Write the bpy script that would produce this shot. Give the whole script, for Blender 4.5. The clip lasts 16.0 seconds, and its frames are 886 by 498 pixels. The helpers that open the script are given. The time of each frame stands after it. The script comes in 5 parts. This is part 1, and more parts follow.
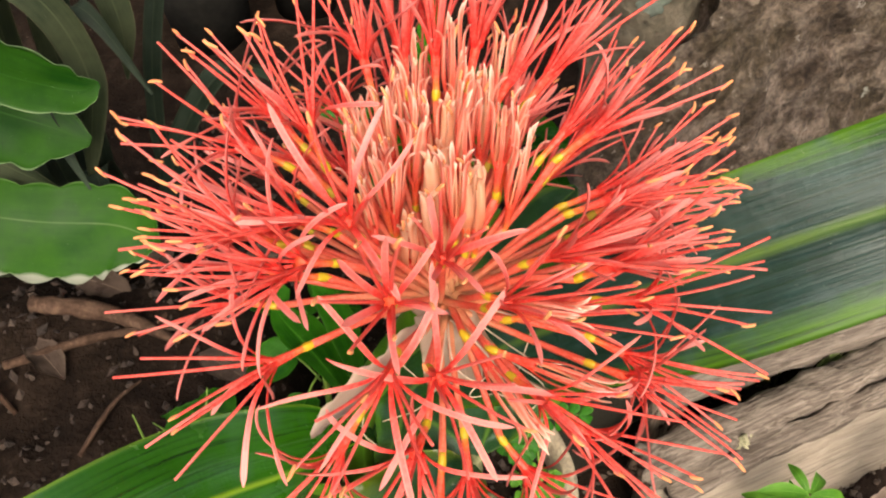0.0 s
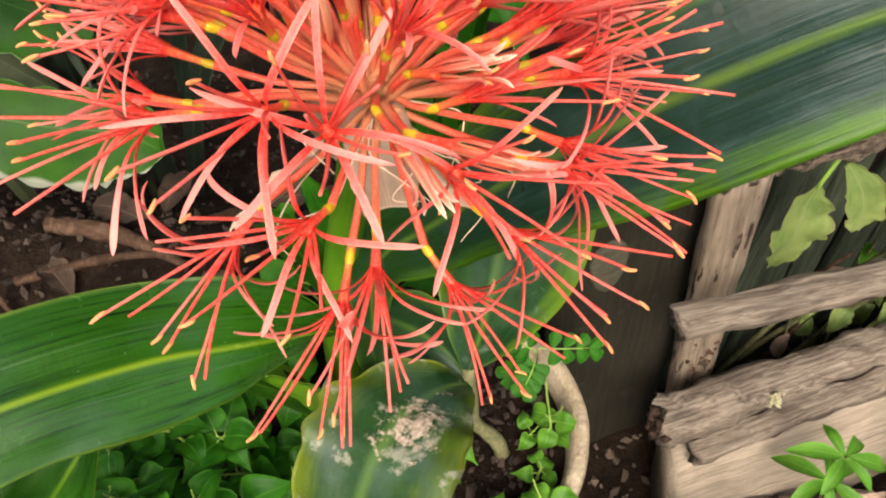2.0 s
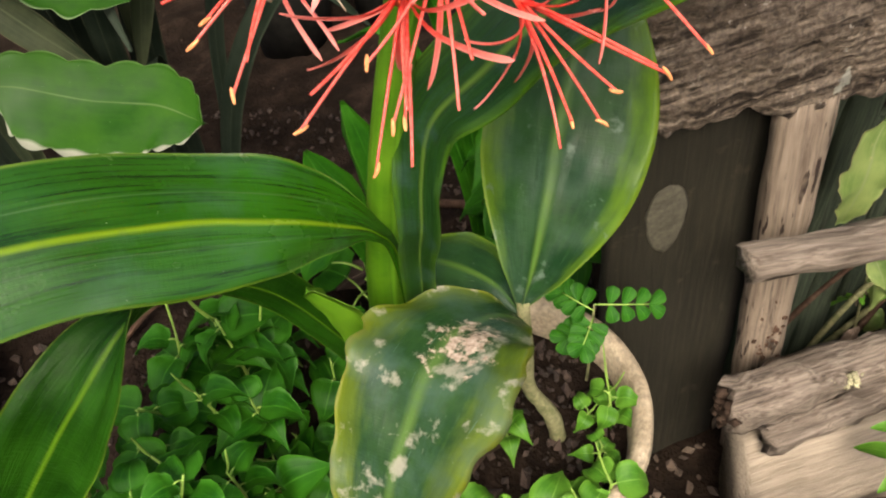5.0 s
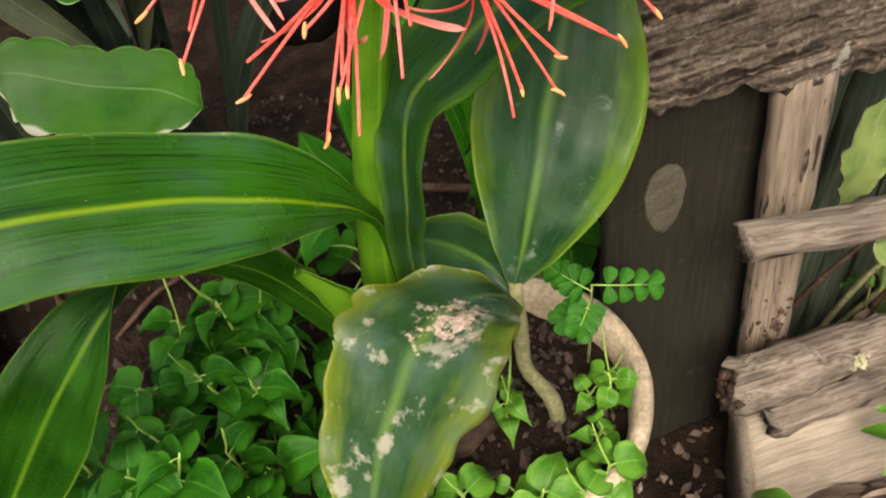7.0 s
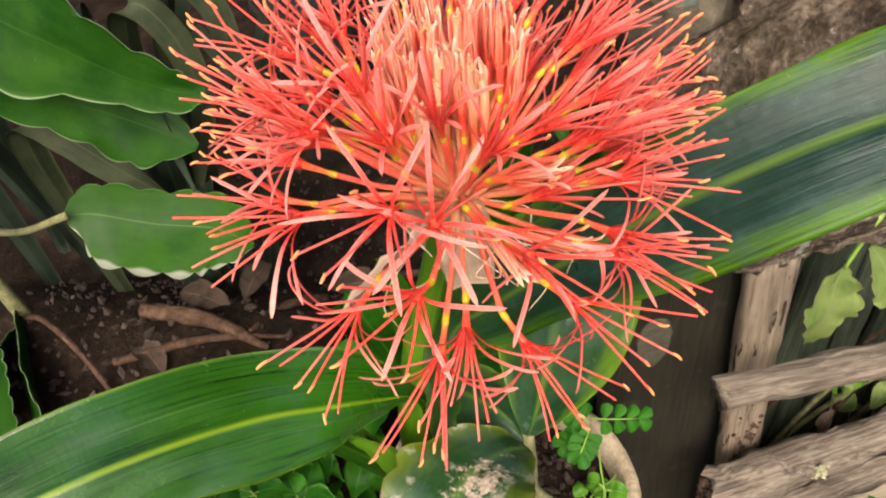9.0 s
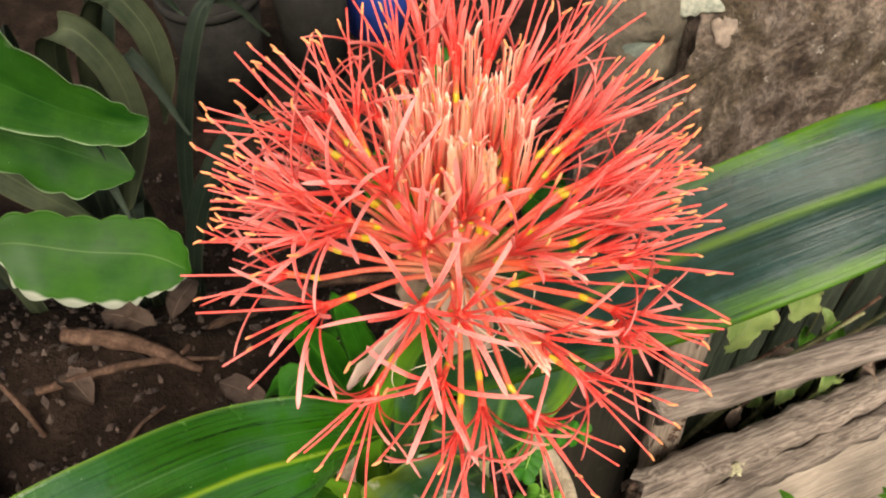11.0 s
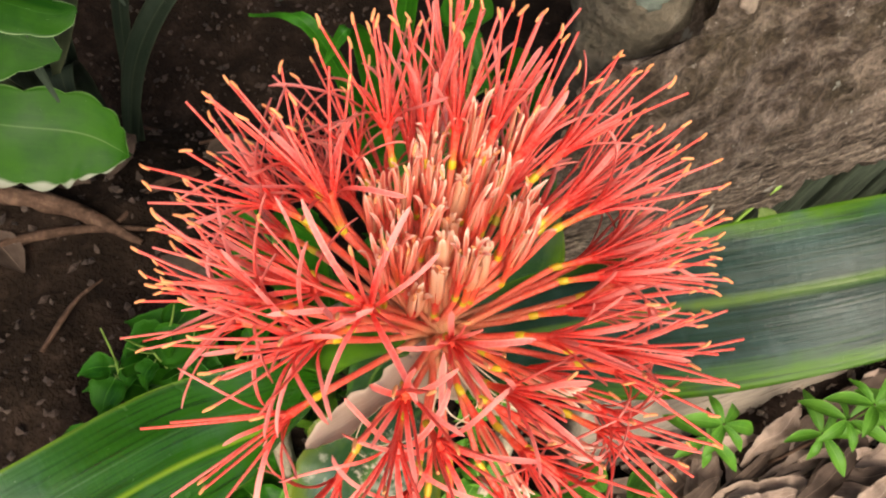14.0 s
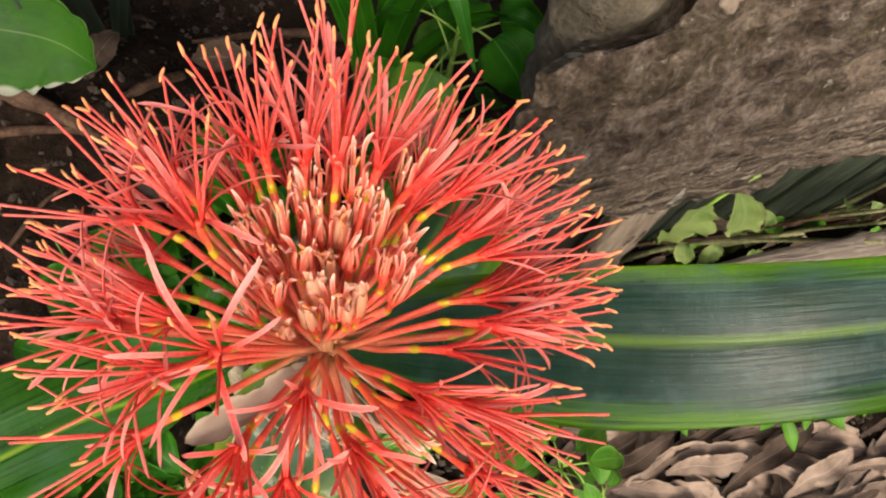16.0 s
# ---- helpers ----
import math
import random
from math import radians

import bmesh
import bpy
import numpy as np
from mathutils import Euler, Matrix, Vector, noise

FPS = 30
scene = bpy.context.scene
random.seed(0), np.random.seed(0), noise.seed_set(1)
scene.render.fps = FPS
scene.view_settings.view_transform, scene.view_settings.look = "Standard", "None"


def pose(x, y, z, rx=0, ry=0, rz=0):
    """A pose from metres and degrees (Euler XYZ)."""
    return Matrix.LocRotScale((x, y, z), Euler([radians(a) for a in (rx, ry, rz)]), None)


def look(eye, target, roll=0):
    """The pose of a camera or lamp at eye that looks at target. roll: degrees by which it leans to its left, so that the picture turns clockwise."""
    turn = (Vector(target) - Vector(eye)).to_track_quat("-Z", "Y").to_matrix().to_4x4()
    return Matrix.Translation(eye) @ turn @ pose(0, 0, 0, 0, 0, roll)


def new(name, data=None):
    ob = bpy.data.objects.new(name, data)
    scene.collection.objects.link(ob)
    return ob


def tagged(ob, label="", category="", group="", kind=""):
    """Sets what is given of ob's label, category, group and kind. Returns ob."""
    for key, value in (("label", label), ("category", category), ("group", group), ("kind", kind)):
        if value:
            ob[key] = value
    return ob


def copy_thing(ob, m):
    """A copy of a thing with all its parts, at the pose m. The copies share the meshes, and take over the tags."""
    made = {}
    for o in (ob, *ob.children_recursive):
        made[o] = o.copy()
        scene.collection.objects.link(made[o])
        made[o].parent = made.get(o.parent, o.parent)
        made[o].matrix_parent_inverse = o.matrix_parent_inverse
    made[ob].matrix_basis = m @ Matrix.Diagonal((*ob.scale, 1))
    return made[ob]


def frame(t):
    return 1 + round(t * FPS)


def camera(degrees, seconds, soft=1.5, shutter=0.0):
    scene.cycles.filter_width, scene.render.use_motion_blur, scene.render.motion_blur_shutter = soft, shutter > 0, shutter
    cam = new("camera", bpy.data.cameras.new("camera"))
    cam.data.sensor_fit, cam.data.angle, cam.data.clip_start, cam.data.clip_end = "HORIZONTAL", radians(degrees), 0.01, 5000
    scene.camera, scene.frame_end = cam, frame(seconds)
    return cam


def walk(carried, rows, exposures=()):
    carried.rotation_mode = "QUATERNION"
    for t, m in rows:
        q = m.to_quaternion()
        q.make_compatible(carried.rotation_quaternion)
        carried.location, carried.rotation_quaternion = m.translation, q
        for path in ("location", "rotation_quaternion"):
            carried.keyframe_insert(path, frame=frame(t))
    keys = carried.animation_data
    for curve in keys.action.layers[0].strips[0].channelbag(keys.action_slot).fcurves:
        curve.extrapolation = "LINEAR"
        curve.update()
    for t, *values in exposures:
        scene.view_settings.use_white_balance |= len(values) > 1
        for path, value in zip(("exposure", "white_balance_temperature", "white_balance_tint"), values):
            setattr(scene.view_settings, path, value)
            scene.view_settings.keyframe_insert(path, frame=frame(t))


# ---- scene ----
cam = camera(56.6, 16.0, 2.1)
METRES, EYE, TILT, LEAN, TURN = 0.6, 0.66, -54.0, 0.0, 0.0
ROWS = [
    (0.0, 0.0, 0.0, 0.0, 0.0, -0.0, -0.0),
    (0.5, 0.0338, 0.013, 0.0025, 1.09, -0.35, -1.29),
    (1.0, 0.0596, 0.0262, -0.0301, 2.38, -0.6, -2.16),
    (1.5, 0.0695, 0.0376, -0.062, 3.66, -0.59, -2.3),
    (2.0, 0.0645, 0.0481, -0.0962, 4.43, 0.35, -2.26),
    (2.5, 0.058, 0.0509, -0.1285, 4.96, 2.54, -2.31),
    (3.0, 0.0525, 0.0607, -0.1641, 5.36, 4.23, -2.16),
    (3.5, 0.0521, 0.0706, -0.1879, 5.63, 6.46, -1.9),
    (4.0, 0.049, 0.086, -0.2224, 5.92, 7.16, -1.51),
    (4.5, 0.0455, 0.0981, -0.2398, 6.26, 7.37, -1.21),
    (7.0, 0.0765, 0.1062, -0.2526, 8.46, 6.44, -1.01),
    (7.5, 0.0728, 0.0666, -0.2236, 8.54, 6.47, -1.15),
    (8.0, 0.066, 0.022, -0.1827, 8.41, 6.54, -1.4),
    (8.5, 0.0621, -0.0266, -0.1379, 8.13, 6.53, -1.64),
    (9.0, 0.0574, -0.0538, -0.1111, 7.62, 6.51, -1.87),
    (9.5, 0.0542, -0.0683, -0.0848, 6.84, 6.5, -1.93),
    (12.0, -0.0399, -0.065, -0.0316, -3.88, 3.71, 0.29),
    (12.5, -0.0332, -0.0484, -0.0013, -4.29, 2.51, -0.72),
    (13.0, -0.0313, -0.0338, 0.0363, -4.16, -1.42, -3.17),
    (13.5, -0.0409, -0.0229, 0.0696, -4.03, -6.41, -4.18),
    (14.0, -0.0365, -0.0155, 0.1021, -3.73, -10.26, -5.05),
    (14.5, -0.0194, -0.0033, 0.1358, -3.41, -13.86, -6.01),
    (15.0, -0.0136, -0.0021, 0.159, -2.92, -15.79, -7.07),
    (15.5, -0.0026, 0.0062, 0.1732, -1.91, -17.47, -8.94),
    (16.0, 0.0234, 0.0148, 0.1767, -0.69, -18.36, -10.84),
]
walk(cam, [(t, pose(0, 0, EYE, TILT, LEAN, TURN) @ pose(METRES * x, METRES * y, METRES * z, 90 + pitch, roll, yaw)) for t, x, y, z, yaw, pitch, roll in ROWS],
     [(0.0, 0.76, 7000, 12), (1.0, 0.78, 7000, 12), (3.0, 0.92, 7000, 12), (8.0, 0.93, 7000, 12), (9.0, 0.88, 7000, 12), (12.5, 0.80, 7000, 12), (16.0, 0.66, 7000, 12)])

# ---- sky, sun, exposure ----
world = bpy.data.worlds.new("sky")
scene.world = world
world.use_nodes = True
wn = world.node_tree
sky = wn.nodes.new("ShaderNodeTexSky")
sky.sky_type = "NISHITA"
sky.sun_disc = False
sky.sun_elevation = radians(50)
sky.sun_rotation = radians(174)
sky.air_density, sky.dust_density, sky.ozone_density = 0.8, 8.0, 1.0
wn.links.new(sky.outputs[0], wn.nodes["Background"].inputs[0])
wn.nodes["Background"].inputs[1].default_value = 0.15
sun_data = bpy.data.lights.new("sun", "SUN")
sun_data.energy, sun_data.angle, sun_data.color = 1.6, radians(30), (1.0, 0.95, 0.88)
sun = new("sun", sun_data)
sun.matrix_world = look((0.15, -1.20, 1.93), (0, 0.14, 0.3))


# ---- material helpers ----
def mat(name):
    m = bpy.data.materials.new(name)
    m.use_nodes = True
    return m, m.node_tree, m.node_tree.nodes["Principled BSDF"]


def node(nt, kind, **kw):
    n = nt.nodes.new(kind)
    for k, v in kw.items():
        if k in n.inputs:
            n.inputs[k].default_value = v
    return n


def noise_tex(nt, scale, detail=4.0, rough=0.55, coord="Object", stretch=None):
    tc = nt.nodes.new("ShaderNodeTexCoord")
    out = tc.outputs[coord]
    if stretch:
        mp = nt.nodes.new("ShaderNodeMapping")
        mp.inputs["Scale"].default_value = stretch
        nt.links.new(out, mp.inputs[0])
        out = mp.outputs[0]
    n = node(nt, "ShaderNodeTexNoise", Scale=scale, Detail=detail, Roughness=rough)
    nt.links.new(out, n.inputs["Vector"])
    return n.outputs[0]


def ramp(nt, fac, *stops):
    r = nt.nodes.new("ShaderNodeValToRGB")
    e = r.color_ramp.elements
    while len(e) < len(stops):
        e.new(0.5)
    for el, (p, c) in zip(e, stops):
        el.position = p
        el.color = (*c, 1) if len(c) == 3 else c
    nt.links.new(fac, r.inputs[0])
    return r.outputs[0]


def mix(nt, fac, a, b, mode="MIX"):
    m = nt.nodes.new("ShaderNodeMix")
    m.data_type, m.blend_type = "RGBA", mode
    for sock, v in ((m.inputs[0], fac), (m.inputs[6], a), (m.inputs[7], b)):
        if hasattr(v, "links"):
            nt.links.new(v, sock)
        else:
            sock.default_value = v if not isinstance(v, tuple) or len(v) == 4 else (*v, 1)
    return m.outputs[2]


def math_node(nt, op, a, b=0.0, c=0.0):
    m = nt.nodes.new("ShaderNodeMath")
    m.operation = op
    for sock, v in zip(m.inputs, (a, b, c)):
        if hasattr(v, "links"):
            nt.links.new(v, sock)
        else:
            sock.default_value = v
    return m.outputs[0]


def bump(nt, bsdf, height, strength, dist):
    b = node(nt, "ShaderNodeBump", Strength=strength, Distance=dist)
    nt.links.new(height, b.inputs["Height"])
    nt.links.new(b.outputs[0], bsdf.inputs["Normal"])
    return b


def translucent(nt, bsdf, colour, amount):
    """Lets a share of the light through a thin leaf or petal."""
    t = nt.nodes.new("ShaderNodeBsdfTranslucent")
    if hasattr(colour, "links"):
        nt.links.new(colour, t.inputs[0])
    else:
        t.inputs[0].default_value = (*colour, 1)
    m = nt.nodes.new("ShaderNodeMixShader")
    m.inputs[0].default_value = amount
    nt.links.new(bsdf.outputs[0], m.inputs[1])
    nt.links.new(t.outputs[0], m.inputs[2])
    nt.links.new(m.outputs[0], nt.nodes["Material Output"].inputs[0])


def uv_xy(nt):
    tc = nt.nodes.new("ShaderNodeTexCoord")
    s = nt.nodes.new("ShaderNodeSeparateXYZ")
    nt.links.new(tc.outputs["UV"], s.inputs[0])
    return s.outputs[0], s.outputs[1]


def object_random(nt):
    return nt.nodes.new("ShaderNodeObjectInfo").outputs["Random"]


def petal_mat(name, base, tip, through_col, rough=0.45, amount=0.3, stain=None, margin=None, margin_from=0.16, spread=0.55, blush=0.0, red_to=0.06):
    m, nt, b = mat(name)
    u, v = uv_xy(nt)
    col = ramp(nt, u, (red_to, base), (spread, tip))
    n = noise_tex(nt, 900, 3)
    chance = object_random(nt)
    col = mix(nt, ramp(nt, chance, (0.0, (0.4, 0.4, 0.4)), (0.45, (0, 0, 0))), col, (*base, 1))
    if blush:
        col = mix(nt, math_node(nt, "MULTIPLY", ramp(nt, chance, (0.5, (0, 0, 0)), (1.0, (blush, blush, blush))), ramp(nt, u, (0.30, (0, 0, 0)), (0.75, (1, 1, 1)))), col, (0.92, 0.46, 0.43, 1))
    col = mix(nt, ramp(nt, n, (0.4, (0, 0, 0)), (0.75, (1, 1, 1))), col, mix(nt, 0.35, col, (1.0, 0.45, 0.36, 1)))
    if margin:
        off = math_node(nt, "ABSOLUTE", math_node(nt, "SUBTRACT", v, 0.5))
        col = mix(nt, math_node(nt, "MULTIPLY", ramp(nt, off, (margin_from, (0, 0, 0)), (margin_from + 0.2, (0.9, 0.9, 0.9))), ramp(nt, u, (0.25, (0, 0, 0)), (0.75, (1, 1, 1)))), col, (*margin, 1))
    if stain:
        col = mix(nt, ramp(nt, u, (0.86, (0, 0, 0)), (1.0, (1, 1, 1))), col, (*stain, 1))
    nt.links.new(col, b.inputs["Base Color"])
    b.inputs["Roughness"].default_value = rough
    b.inputs["Specular IOR Level"].default_value = 0.3
    w = node(nt, "ShaderNodeTexWave", Scale=3.0, Distortion=1.0)
    w.bands_direction = "Y"
    nt.links.new(nt.nodes["Texture Coordinate"].outputs["UV"], w.inputs["Vector"])
    bump(nt, b, w.outputs[1], 0.35, 0.0003)
    translucent(nt, b, through_col, amount)
    return m


def leaf_mat(name, dark, light, rib, edge, rough=0.32, lines=26.0, spots=None, rib_width=0.035, amount=0.18, cross=0.25, shine=0.4, scab=None, relief=0.3, lip=None, edge_from=0.474, rim=None, scratch_sheen=None, side_lines=None, long=2.4, young=None, sheen_haze=None, dimple=0.0, veins=None):
    m, nt, b = mat(name)
    u, v = uv_xy(nt)
    off = math_node(nt, "ABSOLUTE", math_node(nt, "SUBTRACT", v, 0.5))
    big = noise_tex(nt, 28, 5, 0.6)
    col = mix(nt, ramp(nt, big, (0.38, (0, 0, 0)), (0.66, (1, 1, 1))), (*dark, 1), (*light, 1))
    if young:
        col = mix(nt, ramp(nt, u, (young[1], (1, 1, 1)), (young[2], (0, 0, 0))), col, (*young[0], 1))
    # fine parallel veins
    mp = nt.nodes.new("ShaderNodeMapping")
    mp.inputs["Scale"].default_value = (long, lines, 1)
    tc = nt.nodes["Texture Coordinate"]
    nt.links.new(tc.outputs["UV"], mp.inputs[0])
    fine = node(nt, "ShaderNodeTexNoise", Scale=1.6, Detail=3.0, Roughness=0.6)
    nt.links.new(mp.outputs[0], fine.inputs["Vector"])
    col = mix(nt, ramp(nt, fine.outputs[0], (0.45, (0, 0, 0)), (0.62, (0.55, 0.55, 0.55))), col, mix(nt, 0.6, col, (*light, 1)))
    col = mix(nt, ramp(nt, off, (0.34, (0, 0, 0)), (0.5, (0.6, 0.6, 0.6))), col, (*light, 1))
    col = mix(nt, ramp(nt, math_node(nt, "MULTIPLY_ADD", big, 0.05, math_node(nt, "SUBTRACT", off, 0.025)) if edge_from < 0.47 else off, (edge_from, (0, 0, 0)), (0.492, (0.8, 0.8, 0.8))), col, (*edge, 1))
    if rim:
        ragged = math_node(nt, "ADD", math_node(nt, "MULTIPLY_ADD", big, 0.22, -0.11), math_node(nt, "MULTIPLY_ADD", fine.outputs[0], 0.22, -0.11))
        col = mix(nt, ramp(nt, math_node(nt, "ADD", off, ragged), (rim[1], (0, 0, 0)), (0.49, (rim[2],) * 3)), col, (*rim[0], 1))
    if lip:
        bumps = math_node(nt, "ABSOLUTE", math_node(nt, "SINE", math_node(nt, "MULTIPLY", u, 9 * math.pi)))
        depth = math_node(nt, "MULTIPLY_ADD", bumps, -lip[1], v)
        col = mix(nt, ramp(nt, math_node(nt, "ADD", depth, lip[1] * 0.6), (lip[1] * 0.3, (0.8, 0.8, 0.8)), (lip[1] * 0.7, (0, 0, 0))), col, (*lip[0], 1))
    if side_lines:
        for at in side_lines[1]:
            gap = math_node(nt, "ABSOLUTE", math_node(nt, "SUBTRACT", math_node(nt, "MULTIPLY_ADD", fine.outputs[0], 0.02, v), at + 0.01))
            col = mix(nt, ramp(nt, gap, (0.003, (0.45, 0.45, 0.45)), (0.008, (0, 0, 0))), col, (*side_lines[0], 1))
    # pale lengthwise streaks: scratches and bluish sheen painted together
    if scratch_sheen:
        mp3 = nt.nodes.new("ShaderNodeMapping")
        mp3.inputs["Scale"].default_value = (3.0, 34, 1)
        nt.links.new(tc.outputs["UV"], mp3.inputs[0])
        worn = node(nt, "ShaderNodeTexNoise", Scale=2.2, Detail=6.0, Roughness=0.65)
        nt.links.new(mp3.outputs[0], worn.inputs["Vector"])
        col = mix(nt, ramp(nt, worn.outputs[0], (scratch_sheen[1], (0, 0, 0)), (scratch_sheen[1] + 0.06, (0.7, 0.7, 0.7))), col, (*scratch_sheen[0], 1))
    if veins:
        mp4 = nt.nodes.new("ShaderNodeMapping")
        mp4.inputs["Scale"].default_value = (veins[1], veins[2], 1)
        nt.links.new(tc.outputs["UV"], mp4.inputs[0])
        dark_line = node(nt, "ShaderNodeTexNoise", Scale=1.0, Detail=5.0, Roughness=0.7)
        nt.links.new(mp4.outputs[0], dark_line.inputs["Vector"])
        col = mix(nt, ramp(nt, dark_line.outputs[0], (0.36, (0.85, 0.85, 0.85)), (0.50, (0, 0, 0))), col, (*veins[0], 1))
    wob = math_node(nt, "MULTIPLY_ADD", fine.outputs[0], 0.02, -0.01)
    col = mix(nt, ramp(nt, math_node(nt, "ADD", off, wob), (rib_width * 0.2, (0.9, 0.9, 0.9)), (rib_width * 1.15, (0, 0, 0))), col, (*rib, 1))
    # patchy blue-grey sky sheen painted into the leaf colour
    if sheen_haze:
        mist = noise_tex(nt, sheen_haze[1], 5, 0.6)
        col = mix(nt, ramp(nt, mist, (sheen_haze[2], (0, 0, 0)), (sheen_haze[2] + 0.2, (sheen_haze[3],) * 3)), col, (*sheen_haze[0], 1))
    if spots:
        s1 = noise_tex(nt, spots[1], 6, 0.62)
        col = mix(nt, ramp(nt, s1, (spots[2], (0, 0, 0)), (spots[2] + 0.08, (0.8, 0.8, 0.8))), col, (*spots[0], 1))
    if scab:
        du = math_node(nt, "MULTIPLY", math_node(nt, "SUBTRACT", u, scab[0]), 1.3)
        dv = math_node(nt, "SUBTRACT", v, scab[1])
        far = math_node(nt, "SQRT", math_node(nt, "ADD", math_node(nt, "MULTIPLY", du, du), math_node(nt, "MULTIPLY", dv, dv)))
        rough_edge = noise_tex(nt, 130, 6, 0.7)
        crust = math_node(nt, "SUBTRACT", math_node(nt, "MULTIPLY_ADD", rough_edge, 0.9, -0.32), far)
        tone = ramp(nt, noise_tex(nt, 420, 4, 0.6), (0.35, (0.26, 0.19, 0.14)), (0.62, (0.56, 0.46, 0.38)))
        col = mix(nt, ramp(nt, crust, (0.0, (0, 0, 0)), (0.07, (0.9, 0.9, 0.9))), col, tone)
    dust = noise_tex(nt, 700, 2)
    col = mix(nt, ramp(nt, dust, (0.74, (0, 0, 0)), (0.82, (0.35, 0.35, 0.35))), col, (0.5, 0.55, 0.45, 1))
    nt.links.new(col, b.inputs["Base Color"])
    nt.links.new(ramp(nt, big, (0.3, (rough * 0.75,) * 3), (0.7, (rough * 1.35,) * 3)), b.inputs["Roughness"])
    b.inputs["Specular IOR Level"].default_value = shine
    mp2 = nt.nodes.new("ShaderNodeMapping")
    mp2.inputs["Scale"].default_value = (240, 7, 1)
    nt.links.new(tc.outputs["UV"], mp2.inputs[0])
    ladder = node(nt, "ShaderNodeTexNoise", Scale=1.0, Detail=2.0)
    nt.links.new(mp2.outputs[0], ladder.inputs["Vector"])
    h = math_node(nt, "MULTIPLY_ADD", ladder.outputs[0], cross, fine.outputs[0])
    if veins:
        h = math_node(nt, "MULTIPLY_ADD", dark_line.outputs[0], 0.9, h)
    if dimple:
        h = math_node(nt, "ADD", h, math_node(nt, "MULTIPLY", noise_tex(nt, 75, 3, 0.5), dimple))
    bump(nt, b, h, relief, 0.0010)
    translucent(nt, b, col, amount)
    return m


def wood_mat(name, dark, mid, pale, grain_axis=0, scale=9.0, rough=0.85, relief=0.004, lichen=None, holes=None):
    m, nt, b = mat(name)
    st = [230.0, 230.0, 230.0]
    st[grain_axis] = 9.0
    g = noise_tex(nt, scale / 6, 7, 0.65, "Object", tuple(st))
    col = ramp(nt, g, (0.3, dark), (0.5, mid), (0.72, pale))
    big = noise_tex(nt, 22, 4)
    col = mix(nt, ramp(nt, big, (0.35, (0, 0, 0)), (0.7, (0.7, 0.7, 0.7))), col, mix(nt, 0.6, col, (*dark, 1)))
    if lichen:
        l = noise_tex(nt, 45, 5, 0.6)
        col = mix(nt, ramp(nt, l, (0.62, (0, 0, 0)), (0.7, (0.7, 0.7, 0.7))), col, (*lichen, 1))
    if holes:
        pit = noise_tex(nt, 1.0, 2, 0.5, "Object", tuple(v * 0.9 + 25 for v in st))
        where = noise_tex(nt, 24, 3, 0.5)
        col = mix(nt, math_node(nt, "MULTIPLY", ramp(nt, pit, (holes, (0, 0, 0)), (holes + 0.03, (1, 1, 1))), ramp(nt, where, (0.5, (0, 0, 0)), (0.58, (1, 1, 1)))), col, (0.02, 0.012, 0.008, 1))
    split = noise_tex(nt, 1.0, 4, 0.6, "Object", tuple(v * 0.35 if v > 100 else v * 0.6 for v in st))
    col = mix(nt, ramp(nt, split, (0.31, (0.9, 0.9, 0.9)), (0.37, (0, 0, 0))), col, mix(nt, 0.75, col, (0.012, 0.009, 0.007, 1)))
    nt.links.new(col, b.inputs["Base Color"])
    b.inputs["Roughness"].default_value = rough
    b.inputs["Specular IOR Level"].default_value = 0.25
    crack = noise_tex(nt, 1.0, 3, 0.5, "Object", tuple(v * 0.3 for v in st))
    bump(nt, b, math_node(nt, "MULTIPLY_ADD", crack, 1.6, g), 0.9, relief * 0.6)
    return m


def rough_mat(name, stops, scale, fine, rough=0.9, relief=0.004, spots=None):
    m, nt, b = mat(name)
    n1 = noise_tex(nt, scale, 8, 0.68)
    col = ramp(nt, n1, *stops)
    n2 = noise_tex(nt, fine, 4, 0.6)
    col = mix(nt, 0.55, col, ramp(nt, n2, (0.3, (0.35, 0.35, 0.35)), (0.72, (1.25, 1.2, 1.1))), "MULTIPLY")
    if spots:
        s = noise_tex(nt, spots[1], 3, 0.5)
        col = mix(nt, ramp(nt, s, (spots[2], (0, 0, 0)), (spots[2] + 0.04, (0.8, 0.8, 0.8))), col, (*spots[0], 1))
    nt.links.new(col, b.inputs["Base Color"])
    b.inputs["Roughness"].default_value = rough
    b.inputs["Specular IOR Level"].default_value = 0.08
    bump(nt, b, math_node(nt, "MULTIPLY_ADD", n2, 0.5, n1), 1.0, relief)
    return m


